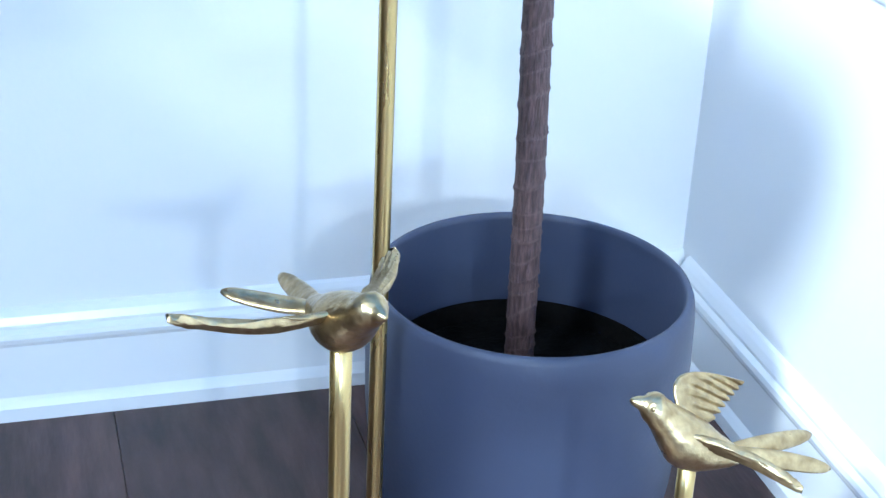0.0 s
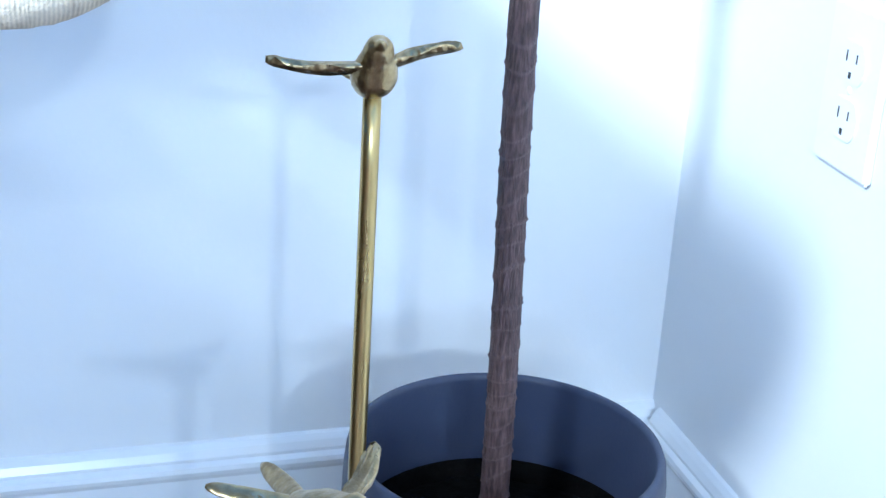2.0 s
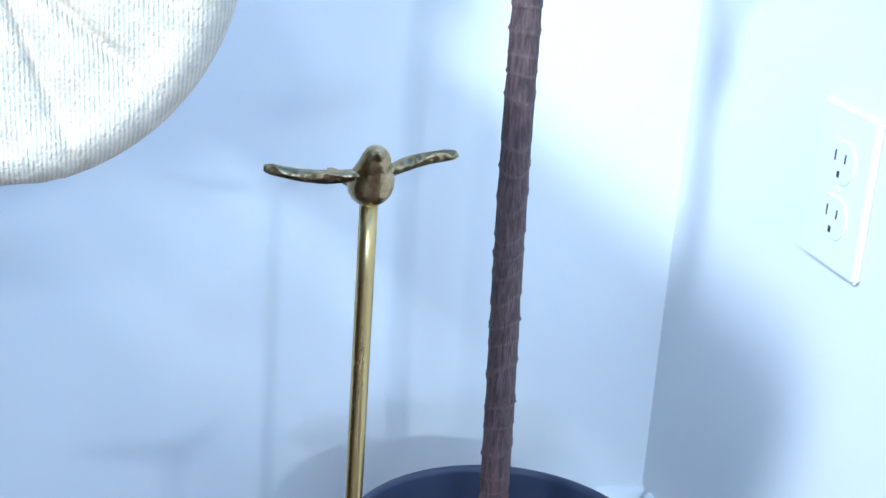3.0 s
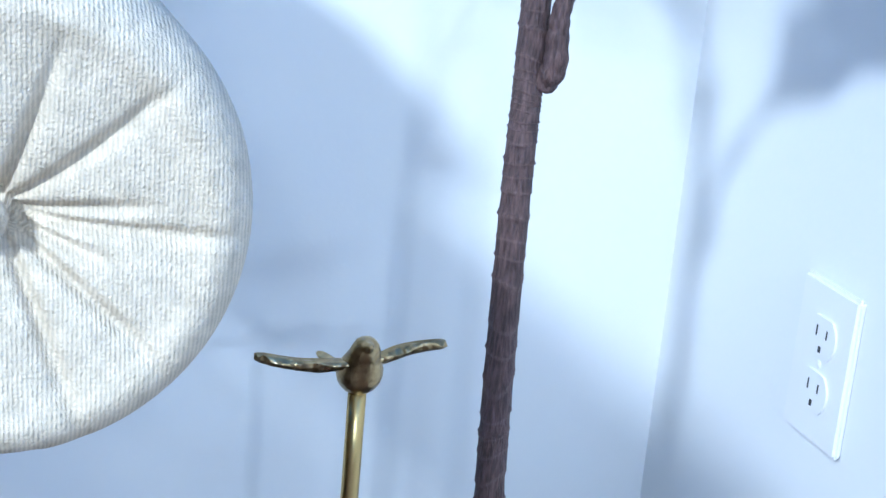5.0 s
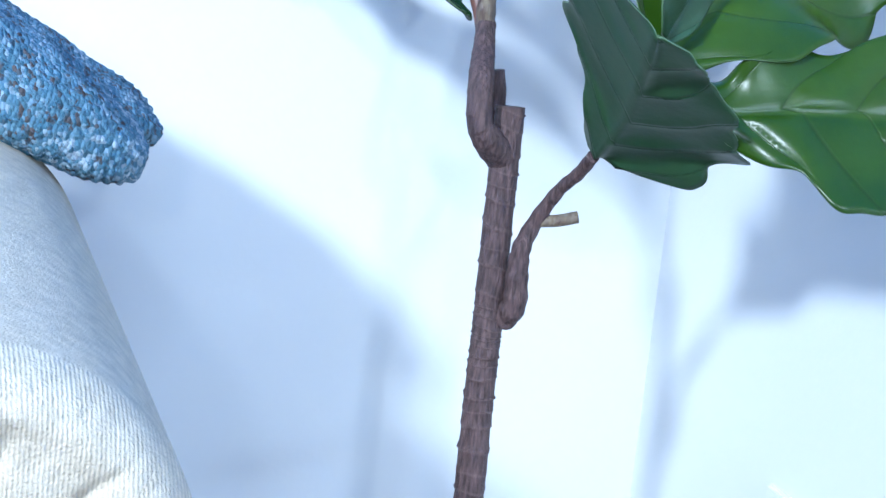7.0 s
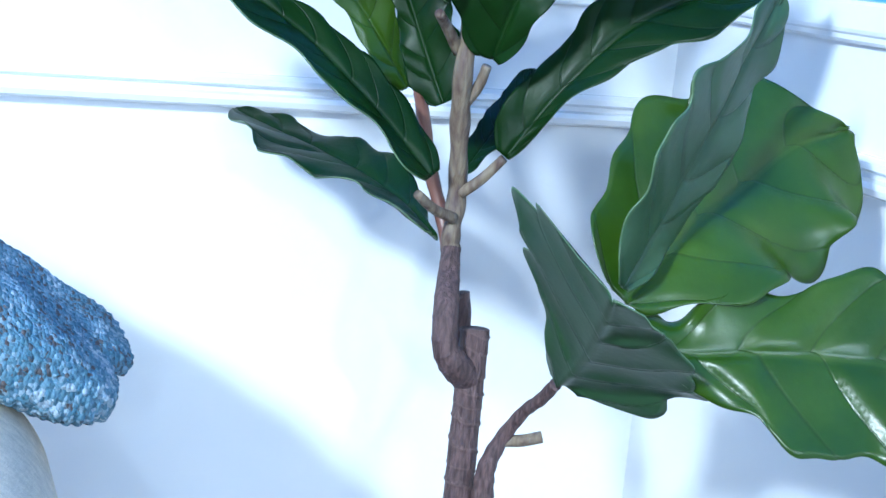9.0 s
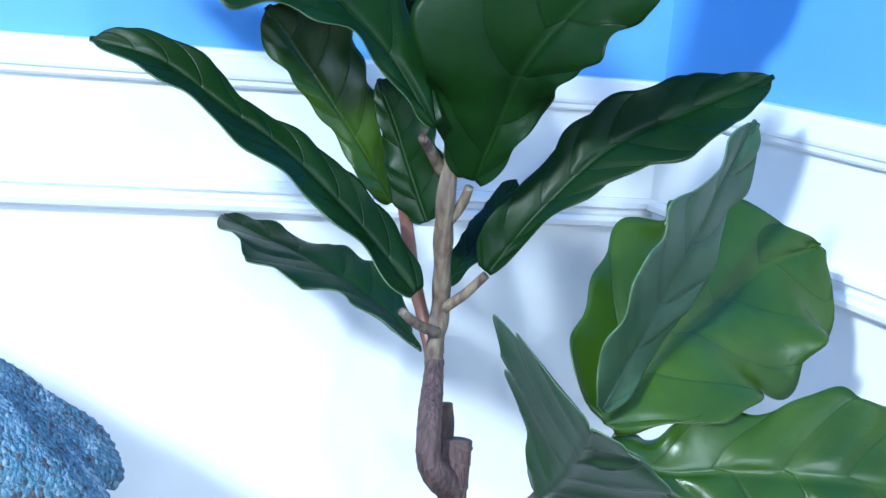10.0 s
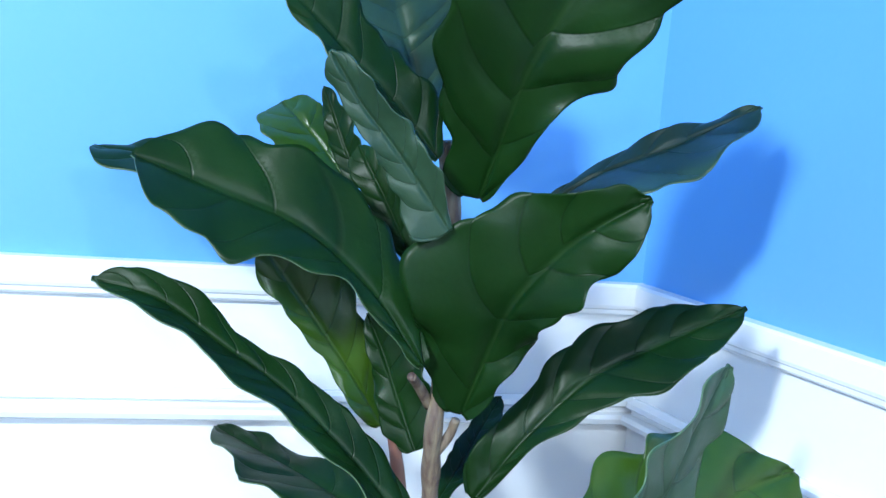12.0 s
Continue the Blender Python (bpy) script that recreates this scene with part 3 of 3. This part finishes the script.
leaf([(0.356, 1.05, 0.876), (0.382, 1.042, 0.916), (0.421, 1.035, 0.958), (0.47, 1.028, 0.985), (0.516, 1.02, 1.008)], (-0.35, -0.62, 0.68), (0.0034, 0.0103, 0.0186, 0.0332, 0.0296, 0.0148), (0.0168, 0.0188, 0.0238, 0.025, 0.0231, 0.008), fold=(0.15, 0.3), seed=12)
leaf([(0.31, 1.045, 0.864), (0.279, 1.062, 0.899), (0.238, 1.079, 0.937), (0.198, 1.096, 0.963), (0.163, 1.113, 0.985), (0.125, 1.13, 0.993)], (0.25, -0.5, 0.8), (0.0144, 0.0187, 0.0148, 0.0142, 0.0173, 0.0105), (0.0184, 0.0202, 0.0231, 0.0277, 0.0203, 0.0112), fold=(0.55, 0.1), seed=14)
leaf([(0.329, 1.08, 0.822), (0.318, 1.126, 0.837), (0.297, 1.172, 0.85), (0.269, 1.219, 0.86), (0.24, 1.265, 0.869)], (0.15, -0.5, 0.85), (0.0036, 0.0129, 0.0238, 0.0219, 0.0155, 0.0129), (0.0217, 0.0311, 0.0405, 0.05, 0.0368, 0.0193), fold=(0.2, 0.2), seed=15)
leaf([(0.316, 1.12, 0.906), (0.293, 1.122, 0.939), (0.27, 1.125, 0.968), (0.251, 1.128, 0.992), (0.228, 1.13, 1.02)], (-0.25, -0.9, 0.2), (0.0064, 0.0106, 0.0221, 0.0326, 0.0324, 0.0237), (0.0106, 0.0117, 0.0105, 0.0117, 0.0155, 0.0131), fold=(0.1, 0.2), seed=11, mat=LEAFLIGHT)
leaf([(0.318, 1.06, 0.904), (0.309, 1.07, 0.93), (0.299, 1.08, 0.959), (0.289, 1.09, 0.984)], (-0.55, -0.8, 0), (0.0121, 0.0173, 0.0222, 0.0243, 0.0217, 0.0154), (0.0109, 0.0146, 0.0136, 0.0103, 0.0075, 0.0057), fold=(0.1, 0.2), seed=10)
leaf([(0.345, 1.09, 0.859), (0.369, 1.11, 0.882), (0.39, 1.13, 0.902), (0.411, 1.15, 0.92)], (-0.3, -0.7, 0.6), (0.0051, 0.0072, 0.012, 0.0132, 0.0103, 0.0069), (0.0092, 0.009, 0.0099, 0.009, 0.0076, 0.0056), fold=(0.12, 0.12), seed=13)
leaf([(0.381, 0.925, 0.821), (0.428, 0.945, 0.859), (0.465, 0.965, 0.877), (0.504, 0.98, 0.9), (0.544, 0.988, 0.911)], (-0.45, -0.85, 0.25), (0.0172, 0.0445, 0.0565, 0.0574, 0.054, 0.0437), (0.0336, 0.0523, 0.0657, 0.0651, 0.044, 0.0094), fold=(0.12, 0.12), seed=16, mat=LEAFLIGHT, blunt=0.93)
leaf([(0.373, 0.915, 0.831), (0.396, 0.92, 0.871), (0.419, 0.925, 0.914), (0.437, 0.93, 0.954), (0.456, 0.935, 0.987)], (0.52, -0.82, -0.15), (0.0088, 0.0185, 0.0255, 0.0256, 0.0246, 0.0175), (0.0212, 0.0379, 0.0527, 0.0456, 0.0206, 0.0139), fold=(0.1, 0.1), wave=0.03, seed=17, mat=LEAFBACK)
leaf([(0.374, 0.985, 0.758), (0.367, 0.94, 0.787), (0.353, 0.895, 0.816), (0.34, 0.86, 0.839)], (0.05, 0.45, 0.9), (0.0125, 0.0246, 0.042, 0.064, 0.070, 0.066), (0.0541, 0.0636, 0.0629, 0.0472, 0.031, 0.0201), fold=(0.95, -0.35), sweep=(0.1, 0.1), wave=0.02, seed=18, mat=LEAFDULL, blunt=0.97)
leaf([(0.384, 0.925, 0.808), (0.41, 0.912, 0.797), (0.448, 0.899, 0.801), (0.483, 0.886, 0.802), (0.516, 0.873, 0.801), (0.558, 0.86, 0.796)], (-0.25, -0.8, 0.55), (0.002, 0.0166, 0.0476, 0.0577, 0.0523, 0.0355), (0.0159, 0.0261, 0.0323, 0.0451, 0.0477, 0.0357), fold=(0.1, 0.1), seed=19, mat=LEAFLIGHT)

# ---- birds on rods ----


def blade(bm, root, tip, width, thick, up, sag=0.0, feather=0, n=22):
    """A flat tapered wing or tail feather with a rounded end."""
    root, tip, up = Vector(root), Vector(tip), Vector(up)
    c = tip - root
    side = up.cross(c).normalized()
    up = c.cross(side).normalized()
    rings = []
    NK = 30 if feather else 12
    n = 48 if feather else n
    for i in range(n + 1):
        u = i / n
        w = width / 2 * ((1.15 - 0.5 * u) if feather else (0.75 + 0.25 * math.sin(math.pi * min(u * 1.1, 1)))) * (1 if u < 0.8 else math.sqrt(max(0.02, 1 - ((u - 0.8) / 0.21) ** 2)))
        mid = root + c * u + up * (sag * math.sin(math.pi * u) * c.length)
        loop = []
        for k in range(NK):
            a = 2 * math.pi * k / NK
            y, z = math.cos(a) * w, math.sin(a) * thick / 2 * (1 - 0.4 * u) * min(1, w / (0.3 * width))
            if feather:
                z += 0.0016 * math.sin(y / width * feather * 6.28 + 1.2 * u) * min(1, 3 * u) * (1 if z > 0 else 0.5)
                y *= 1 + (0.13 * abs(math.sin(u * 24)) if math.cos(a) < -0.3 else 0)
            loop.append(bm.verts.new(mid + side * y + up * z))
        rings.append(loop)
    for a, b in zip(rings, rings[1:]):
        for k in range(NK):
            bm.faces.new((a[k], a[(k + 1) % NK], b[(k + 1) % NK], b[k]))
    bm.faces.new(rings[0][::-1])
    bm.faces.new(rings[-1])


def fan_wing(bm, root, bend, tip, rear, facing, thick=0.0035, feathers=7):
    """A raised wing: an arm from root over bend to tip, feathers fanned down to a scalloped edge between rear and tip."""
    root, bend, tip, rear, facing = (Vector(v) for v in (root, bend, tip, rear, facing))
    facing = facing.normalized()
    cols, rows = feathers * 6, 16
    front, back = [], []
    for i in range(cols + 1):
        u = i / cols
        f = (u * feathers) % 1.0 if i < cols else 1.0
        arm = root * (1 - u) ** 2 + (bend * 2 - (root + tip) * 0.5) * (2 * u * (1 - u)) + tip * u * u
        edge = rear.lerp(tip, u ** 0.9)
        fr, bk = [], []
        for j in range(rows + 1):
            v = j / rows
            vv = v * (1 - 0.10 * (2 * f - 1) ** 2 * v)
            p = arm.lerp(edge, vv)
            ridge = 0.0026 * (f - 0.5) * min(1, 3 * v) + 0.0012 * (1 - abs(2 * f - 1)) * v
            g = (u * feathers * 1.6) % 1.0
            covert = 0.0012 * max(0.0, 1 - (v / (0.40 + 0.08 * math.sin(math.pi * g))) ** 6)
            h = thick * (0.35 + 0.65 * (1 - v) ** 1.5) * (1 - 0.4 * u)
            fr.append(bm.verts.new(p + facing * (h / 2 + ridge + covert)))
            bk.append(bm.verts.new(p - facing * (h / 2)))
        front.append(fr)
        back.append(bk)
    for i in range(cols):
        for j in range(rows):
            bm.faces.new((front[i][j], front[i + 1][j], front[i + 1][j + 1], front[i][j + 1]))
            bm.faces.new((back[i][j + 1], back[i + 1][j + 1], back[i + 1][j], back[i][j]))
        bm.faces.new((front[i][0], back[i][0], back[i + 1][0], front[i + 1][0]))
        bm.faces.new((front[i][rows], front[i + 1][rows], back[i + 1][rows], back[i][rows]))
    for i in (0, cols):
        for j in range(rows):
            bm.faces.new((front[i][j], front[i][j + 1], back[i][j + 1], back[i][j]))


def bird_on_rod(x, y, z, heading, pitch, wings, tails, label, size=1.0, rod=0.0045, thick=0.0055, eyes=False):
    """Beak towards heading (degrees from +x). wings, tails: places of the tips in the room, each with the way along which it lies flat."""
    root = empty("bird_ornament", (x, y, 0))
    tagged(root, label, "ornament", group="gold birds on rods")
    part("rod", tube(bmesh.new(), [Vector((0, 0, h)) for h in np.linspace(0, z, 12)], lambda i, s, a: rod, 20), GOLDROD, root)
    bm = bmesh.new()
    body = [(-0.024, 0.0, 0.003), (-0.020, 0.0, 0.0055), (-0.012, -0.001, 0.0088), (-0.003, -0.001, 0.0122), (0.006, 0.0, 0.0126), (0.013, 0.003, 0.0106), (0.018, 0.006, 0.0088), (0.0225, 0.0085, 0.0080), (0.0262, 0.0092, 0.0062), (0.0288, 0.0092, 0.0038), (0.0318, 0.0090, 0.0024), (0.0342, 0.0088, 0.0009)]
    ln = smooth_line([(p[0], 0, p[1]) for p in body], 3)
    rr = smooth_line([(p[2], 0, 0) for p in body], 3)
    rings = []
    for p, q in zip(ln, rr):
        rings.append([bm.verts.new((p.x, q.x * math.cos(a), p.z + q.x * 0.95 * math.sin(a) + 0.0005 * noise.noise(Vector((p.x * 330, a * 2.2, 3))))) for a in (2 * math.pi * k / 20 for k in range(20))])
    for a, b in zip(rings, rings[1:]):
        for k in range(20):
            bm.faces.new((a[k], a[(k + 1) % 20], b[(k + 1) % 20], b[k]))
    bm.faces.new(rings[0][::-1])
    bm.faces.new(rings[-1])
    for sgn in (1, -1) if eyes else ():
        bmesh.ops.create_uvsphere(bm, u_segments=10, v_segments=6, radius=0.0012, matrix=Matrix.Translation((0.0255, sgn * 0.0058, 0.0112)))
    m = Matrix.Translation((0, 0, z + 0.0075 * size)) @ pose(0, 0, 0, 0, -pitch, heading) @ Matrix.Scale(size, 4)
    bm.transform(m)
    for sgn, (tip, flat, width, *fan) in zip((1, -1), wings):
        tip = Vector(tip) - Vector((x, y, 0))
        root_at = m @ Vector((0.004, sgn * 0.006, 0.004))
        if fan:
            fan_wing(bm, root_at, Vector(fan[0]) - Vector((x, y, 0)), tip, Vector(fan[1]) - Vector((x, y, 0)), flat)
            continue
        blade(bm, root_at, tip, width, thick, (tip - root_at).cross(Vector(flat)), 0.05, 5)
    for tip, flat in tails:
        tip = Vector(tip) - Vector((x, y, 0))
        root_at = m @ Vector((-0.016, 0, 0))
        blade(bm, root_at, tip, 0.0095, 0.0040, (tip - root_at).cross(Vector(flat)), 0.03)
    part("bird", bm, GOLD, root, "gold cast-metal swallow with spread wings")


bird_on_rod(0.149, 0.700, 0.390, -72, 12, [((0.179, 0.738, 0.406), (0.75, -0.3, 0.6), 0.014), ((0.079, 0.672, 0.421), (0.1, 0.75, -0.65), 0.008)], [((0.107, 0.735, 0.396), (0.2, 0.8, 0.3)), ((0.138, 0.775, 0.38), (0.5, 0.6, 0.4))], "gold swallow ornament with folded tail on a slim rod", 1.02, thick=0.0042)
bird_on_rod(0.2305, 0.960, 0.495, -95, 30, [((0.278, 0.955, 0.519), (0.3, 0.85, -0.30), 0.020), ((0.173, 0.965, 0.512), (0.3, 0.85, -0.30), 0.020)], [((0.217, 1.000, 0.499), (1, 0, 0)), ((0.236, 1.000, 0.498), (1, 0, 0))], "gold swallow ornament on the tallest rod", 1.0, rod=0.0051, thick=0.0065)
bird_on_rod(0.3255, 0.735, 0.286, 168, 22, [((0.367, 0.7, 0.284), (0.1, 0.6, -0.8), 0.009), ((0.366, 0.765, 0.304), (-0.25, -0.85, 0.42), 0.021, (0.326, 0.755, 0.318), (0.342, 0.748, 0.294))], [((0.4, 0.752, 0.277), (0.3, 0.6, 0.6)), ((0.401, 0.732, 0.27), (0.3, 0.6, 0.6))], "gold swallow ornament with raised wing on the shortest rod", 1.08, eyes=True)

# ---- cushions ----
# Unseen bench added under cushion and throw; its close slats thin the light.
bench = empty("bench", (-0.15, 0.88, 0))
tagged(bench, "added unseen slatted bench carrying cushion and throw, closed sides block light", "bench")
slat = None
for k in range(34):
    if slat is None:
        slat = part("slat", box(bmesh.new(), -0.15, 0.138, -0.0045, 0.0045, 0.600, 0.609, 0.0015), STEM, bench)
        ob = slat
    else:
        ob = new("slat", slat.data)
        ob.parent = bench
    ob.location = (0, -0.363 + 0.0195 * k, 0)
for rx in (-0.12, -0.03):
    part("rail", box(bmesh.new(), rx - 0.01, rx + 0.01, -0.375, 0.30, 0.575, 0.600, 0.002), STEM, bench)
    for ry in (-0.335, 0.26):
        part("leg", box(bmesh.new(), rx - 0.01, rx + 0.01, ry - 0.01, ry + 0.01, 0, 0.575, 0.002), STEM, bench)

# Panels added to keep the spot's light off the low wall and floor.
for ry in (-0.32, 0.245):
    part("shade_panel", box(bmesh.new(), -0.13, -0.02, ry - 0.004, ry + 0.004, 0.06, 0.575, 0.001), STEM, bench)
for rx in (-0.12, -0.03):
    part("shade_panel", box(bmesh.new(), rx - 0.004, rx + 0.004, -0.325, 0.25, 0.06, 0.575, 0.001), STEM, bench)

BC, BR = Vector((0.027, 0.0, 0.684)), 0.0775
bolster = empty("bolster_cushion", (BC.x, 0.66, 0.61))
tagged(bolster, "cream ribbed bolster cushion with gathered tufted end", "cushion")
BT = Matrix.Translation((-BC.x, -0.66, -0.61))


def pleat(a, r):
    """Depth of the gathers at angle a and share r of the radius."""
    d = 0.0
    for a0, reach in ((0.69, 0.92), (0.12, 0.62), (-0.07, 0.97), (-0.34, 0.5), (-0.72, 0.93), (-1.19, 1.0), (-1.7, 0.8), (-2.3, 0.95), (-2.9, 0.8), (1.25, 0.8), (1.8, 0.95), (2.5, 0.9)):
        da = (a - a0 + 0.16 * (r - 0.5) * math.sin(a0 * 5) + math.pi) % (2 * math.pi) - math.pi
        d += (0.0042 * math.exp(-(da * (r + 0.08) / 0.035) ** 2) + 0.0016 * math.exp(-(da * (r + 0.1) / 0.12) ** 2)) * max(0, 1 - (r / reach) ** 3)
    return d


bm = bmesh.new()
uvl = bm.loops.layers.uv.new("UVMap")
rings = []
prof = [(0.03, 0.006)] + [(r, 0.012 * (1 - math.exp(-((1 - r) * 6) ** 2)) - 0.022 * (1 - math.exp(-r * 4.5)) + 0.02 if r < 1 else 0.0) for r in np.linspace(0.08, 0.80, 22)]
end = prof[-1]
prof += [(0.80 + 0.20 * math.sin(t), end[1] + 0.026 * (1 - math.cos(t))) for t in np.linspace(0.12, math.pi / 2, 9)]
y1 = prof[-1][1]
prof += [(1.0, y1 + 0.36 * t) for t in np.linspace(0.06, 1, 16)] + [(0.9, y1 + 0.385), (0.5, y1 + 0.395), (0.02, y1 + 0.397)]
NA = 300
for r, y in prof:
    loop = []
    for j in range(NA):
        a = 2 * math.pi * j / NA
        rr = BR * r
        x, z = rr * math.cos(a), rr * math.sin(a)
        if r > 0.7 and z < -0.93 * BR:
            z = -0.93 * BR - (z + 0.93 * BR) * -0.15
        dy = pleat(a, r) if y < y1 + 0.02 else 0.0
        loop.append(bm.verts.new((BC.x + x, 0.630 + y + dy, BC.z + z)))
    rings.append(loop)
for a, b in zip(rings, rings[1:]):
    for j in range(NA):
        bm.faces.new((a[j], a[(j + 1) % NA], b[(j + 1) % NA], b[j]))
bm.faces.new(rings[0][::-1])
bm.faces.new(rings[-1])
for f in bm.faces:
    a0 = None
    for lp in f.loops:
        q = lp.vert.co - Vector((BC.x, 0.63, BC.z))
        a = math.atan2(q.z, q.x)
        if a0 is not None and abs(a - a0) > 3:
            a += math.copysign(2 * math.pi, a0 - a)
        a0 = a if a0 is None else a0
        r = math.hypot(q.x, q.z)
        # the weave of each gore leans a little its own way
        g = 0.22 * math.sin(3.1 * math.floor((a0 + 0.72) / 0.65))
        lp[uvl].uv = (q.x * math.cos(g) + q.z * math.sin(g), q.z) if f.calc_center_median().y < 0.66 else (q.y + 0.15 * q.x, q.z)
bm.transform(BT)
part("cover", bm, CREAM, bolster)
bm = bmesh.new()
bmesh.ops.create_uvsphere(bm, u_segments=20, v_segments=12, radius=0.008, matrix=pose(BC.x - 0.004, 0.650, BC.z) @ Matrix.Diagonal((1, 0.5, 1, 1)))
bm.transform(BT)
part("button", bm, CREAM, bolster)

# folded throw
throw = empty("knitted_throw", (-0.02, 1.03, 0.61))
tagged(throw, "folded blue and grey chunky knitted throw", "blanket")


def fold_layer(tip, half, turn, seed):
    """One fold, its rounded end at tip, rising away from it by turn degrees."""
    bm = bmesh.new()
    bmesh.ops.create_icosphere(bm, subdivisions=6, radius=1.0)
    place = Matrix.Translation(Vector(tip) - Vector((-0.02, 1.03, 0.61))) @ pose(0, 0, 0, 0, turn, -8)
    for v in bm.verts:
        p = v.co.copy()
        for i in range(3):
            p[i] = math.copysign(abs(p[i]) ** 0.72, p[i])
        q = Vector((p.x * half[0] - half[0], p.y * half[1], p.z * half[2]))
        row = q.x * 520
        b = abs(math.sin(row)) ** 0.7 * abs(math.sin((q.z + q.y * 0.8) * 420 + 1.57 * (int(row / math.pi) % 2))) ** 0.7
        n = noise.noise(q * 34 + Vector((seed, 0, 0)))
        q += p.normalized() * (0.0030 * b + 0.005 * n)
        v.co = place @ q
    return part("fold", bm, KNIT, throw)


fold_layer((0.149, 1.083, 0.745), (0.15, 0.060, 0.015), 27, 3)
fold_layer((0.135, 1.025, 0.738), (0.15, 0.055, 0.025), 30, 8)
fold_layer((0.098, 1.085, 0.744), (0.13, 0.058, 0.011), 30, 5)
# Unseen bulk added to the throw: meets the bench, closes its wall shadow.
fold_layer((0.062, 1.09, 0.69), (0.13, 0.090, 0.080), 0, 12)

# ---- floor planks ----
floor = mesh_object("floor", box(bmesh.new(), X0 - 0.12, XR + 0.12, Y0 - 0.12, YB + 0.12, -0.06, -0.012), DARK, False)
tagged(floor, "dark reddish-brown wood plank floor", "floor", kind="structure")


def plank(x, y, w, length):
    return box(bmesh.new(), x + 0.0003, x + w - 0.0003, y + 0.0003, y + length - 0.0003, -0.012, 0.0, 0.0006)


shapes = {}
W, L = 0.19, 1.25
for i in range(-18, 4):
    for j in range(6):
        x0, y0 = 0.091 + i * W, Y0 + 0.02 + ((i * 7) % 5) * 0.25 - 0.85 + j * L
        x1, y1 = min(x0 + W, XR), min(y0 + L, YB)
        x0, y0 = max(x0, X0), max(y0, Y0)
        if x1 - x0 < 0.01 or y1 - y0 < 0.02:
            continue
        key = (round(x1 - x0, 3), round(y1 - y0, 3))
        if key not in shapes:
            ob = mesh_object("plank", plank(0, 0, *key), PLANK, False, floor)
            shapes[key] = ob.data
        else:
            ob = new("plank", shapes[key])
            ob.parent = floor
        ob.location = (x0, y0, 0)
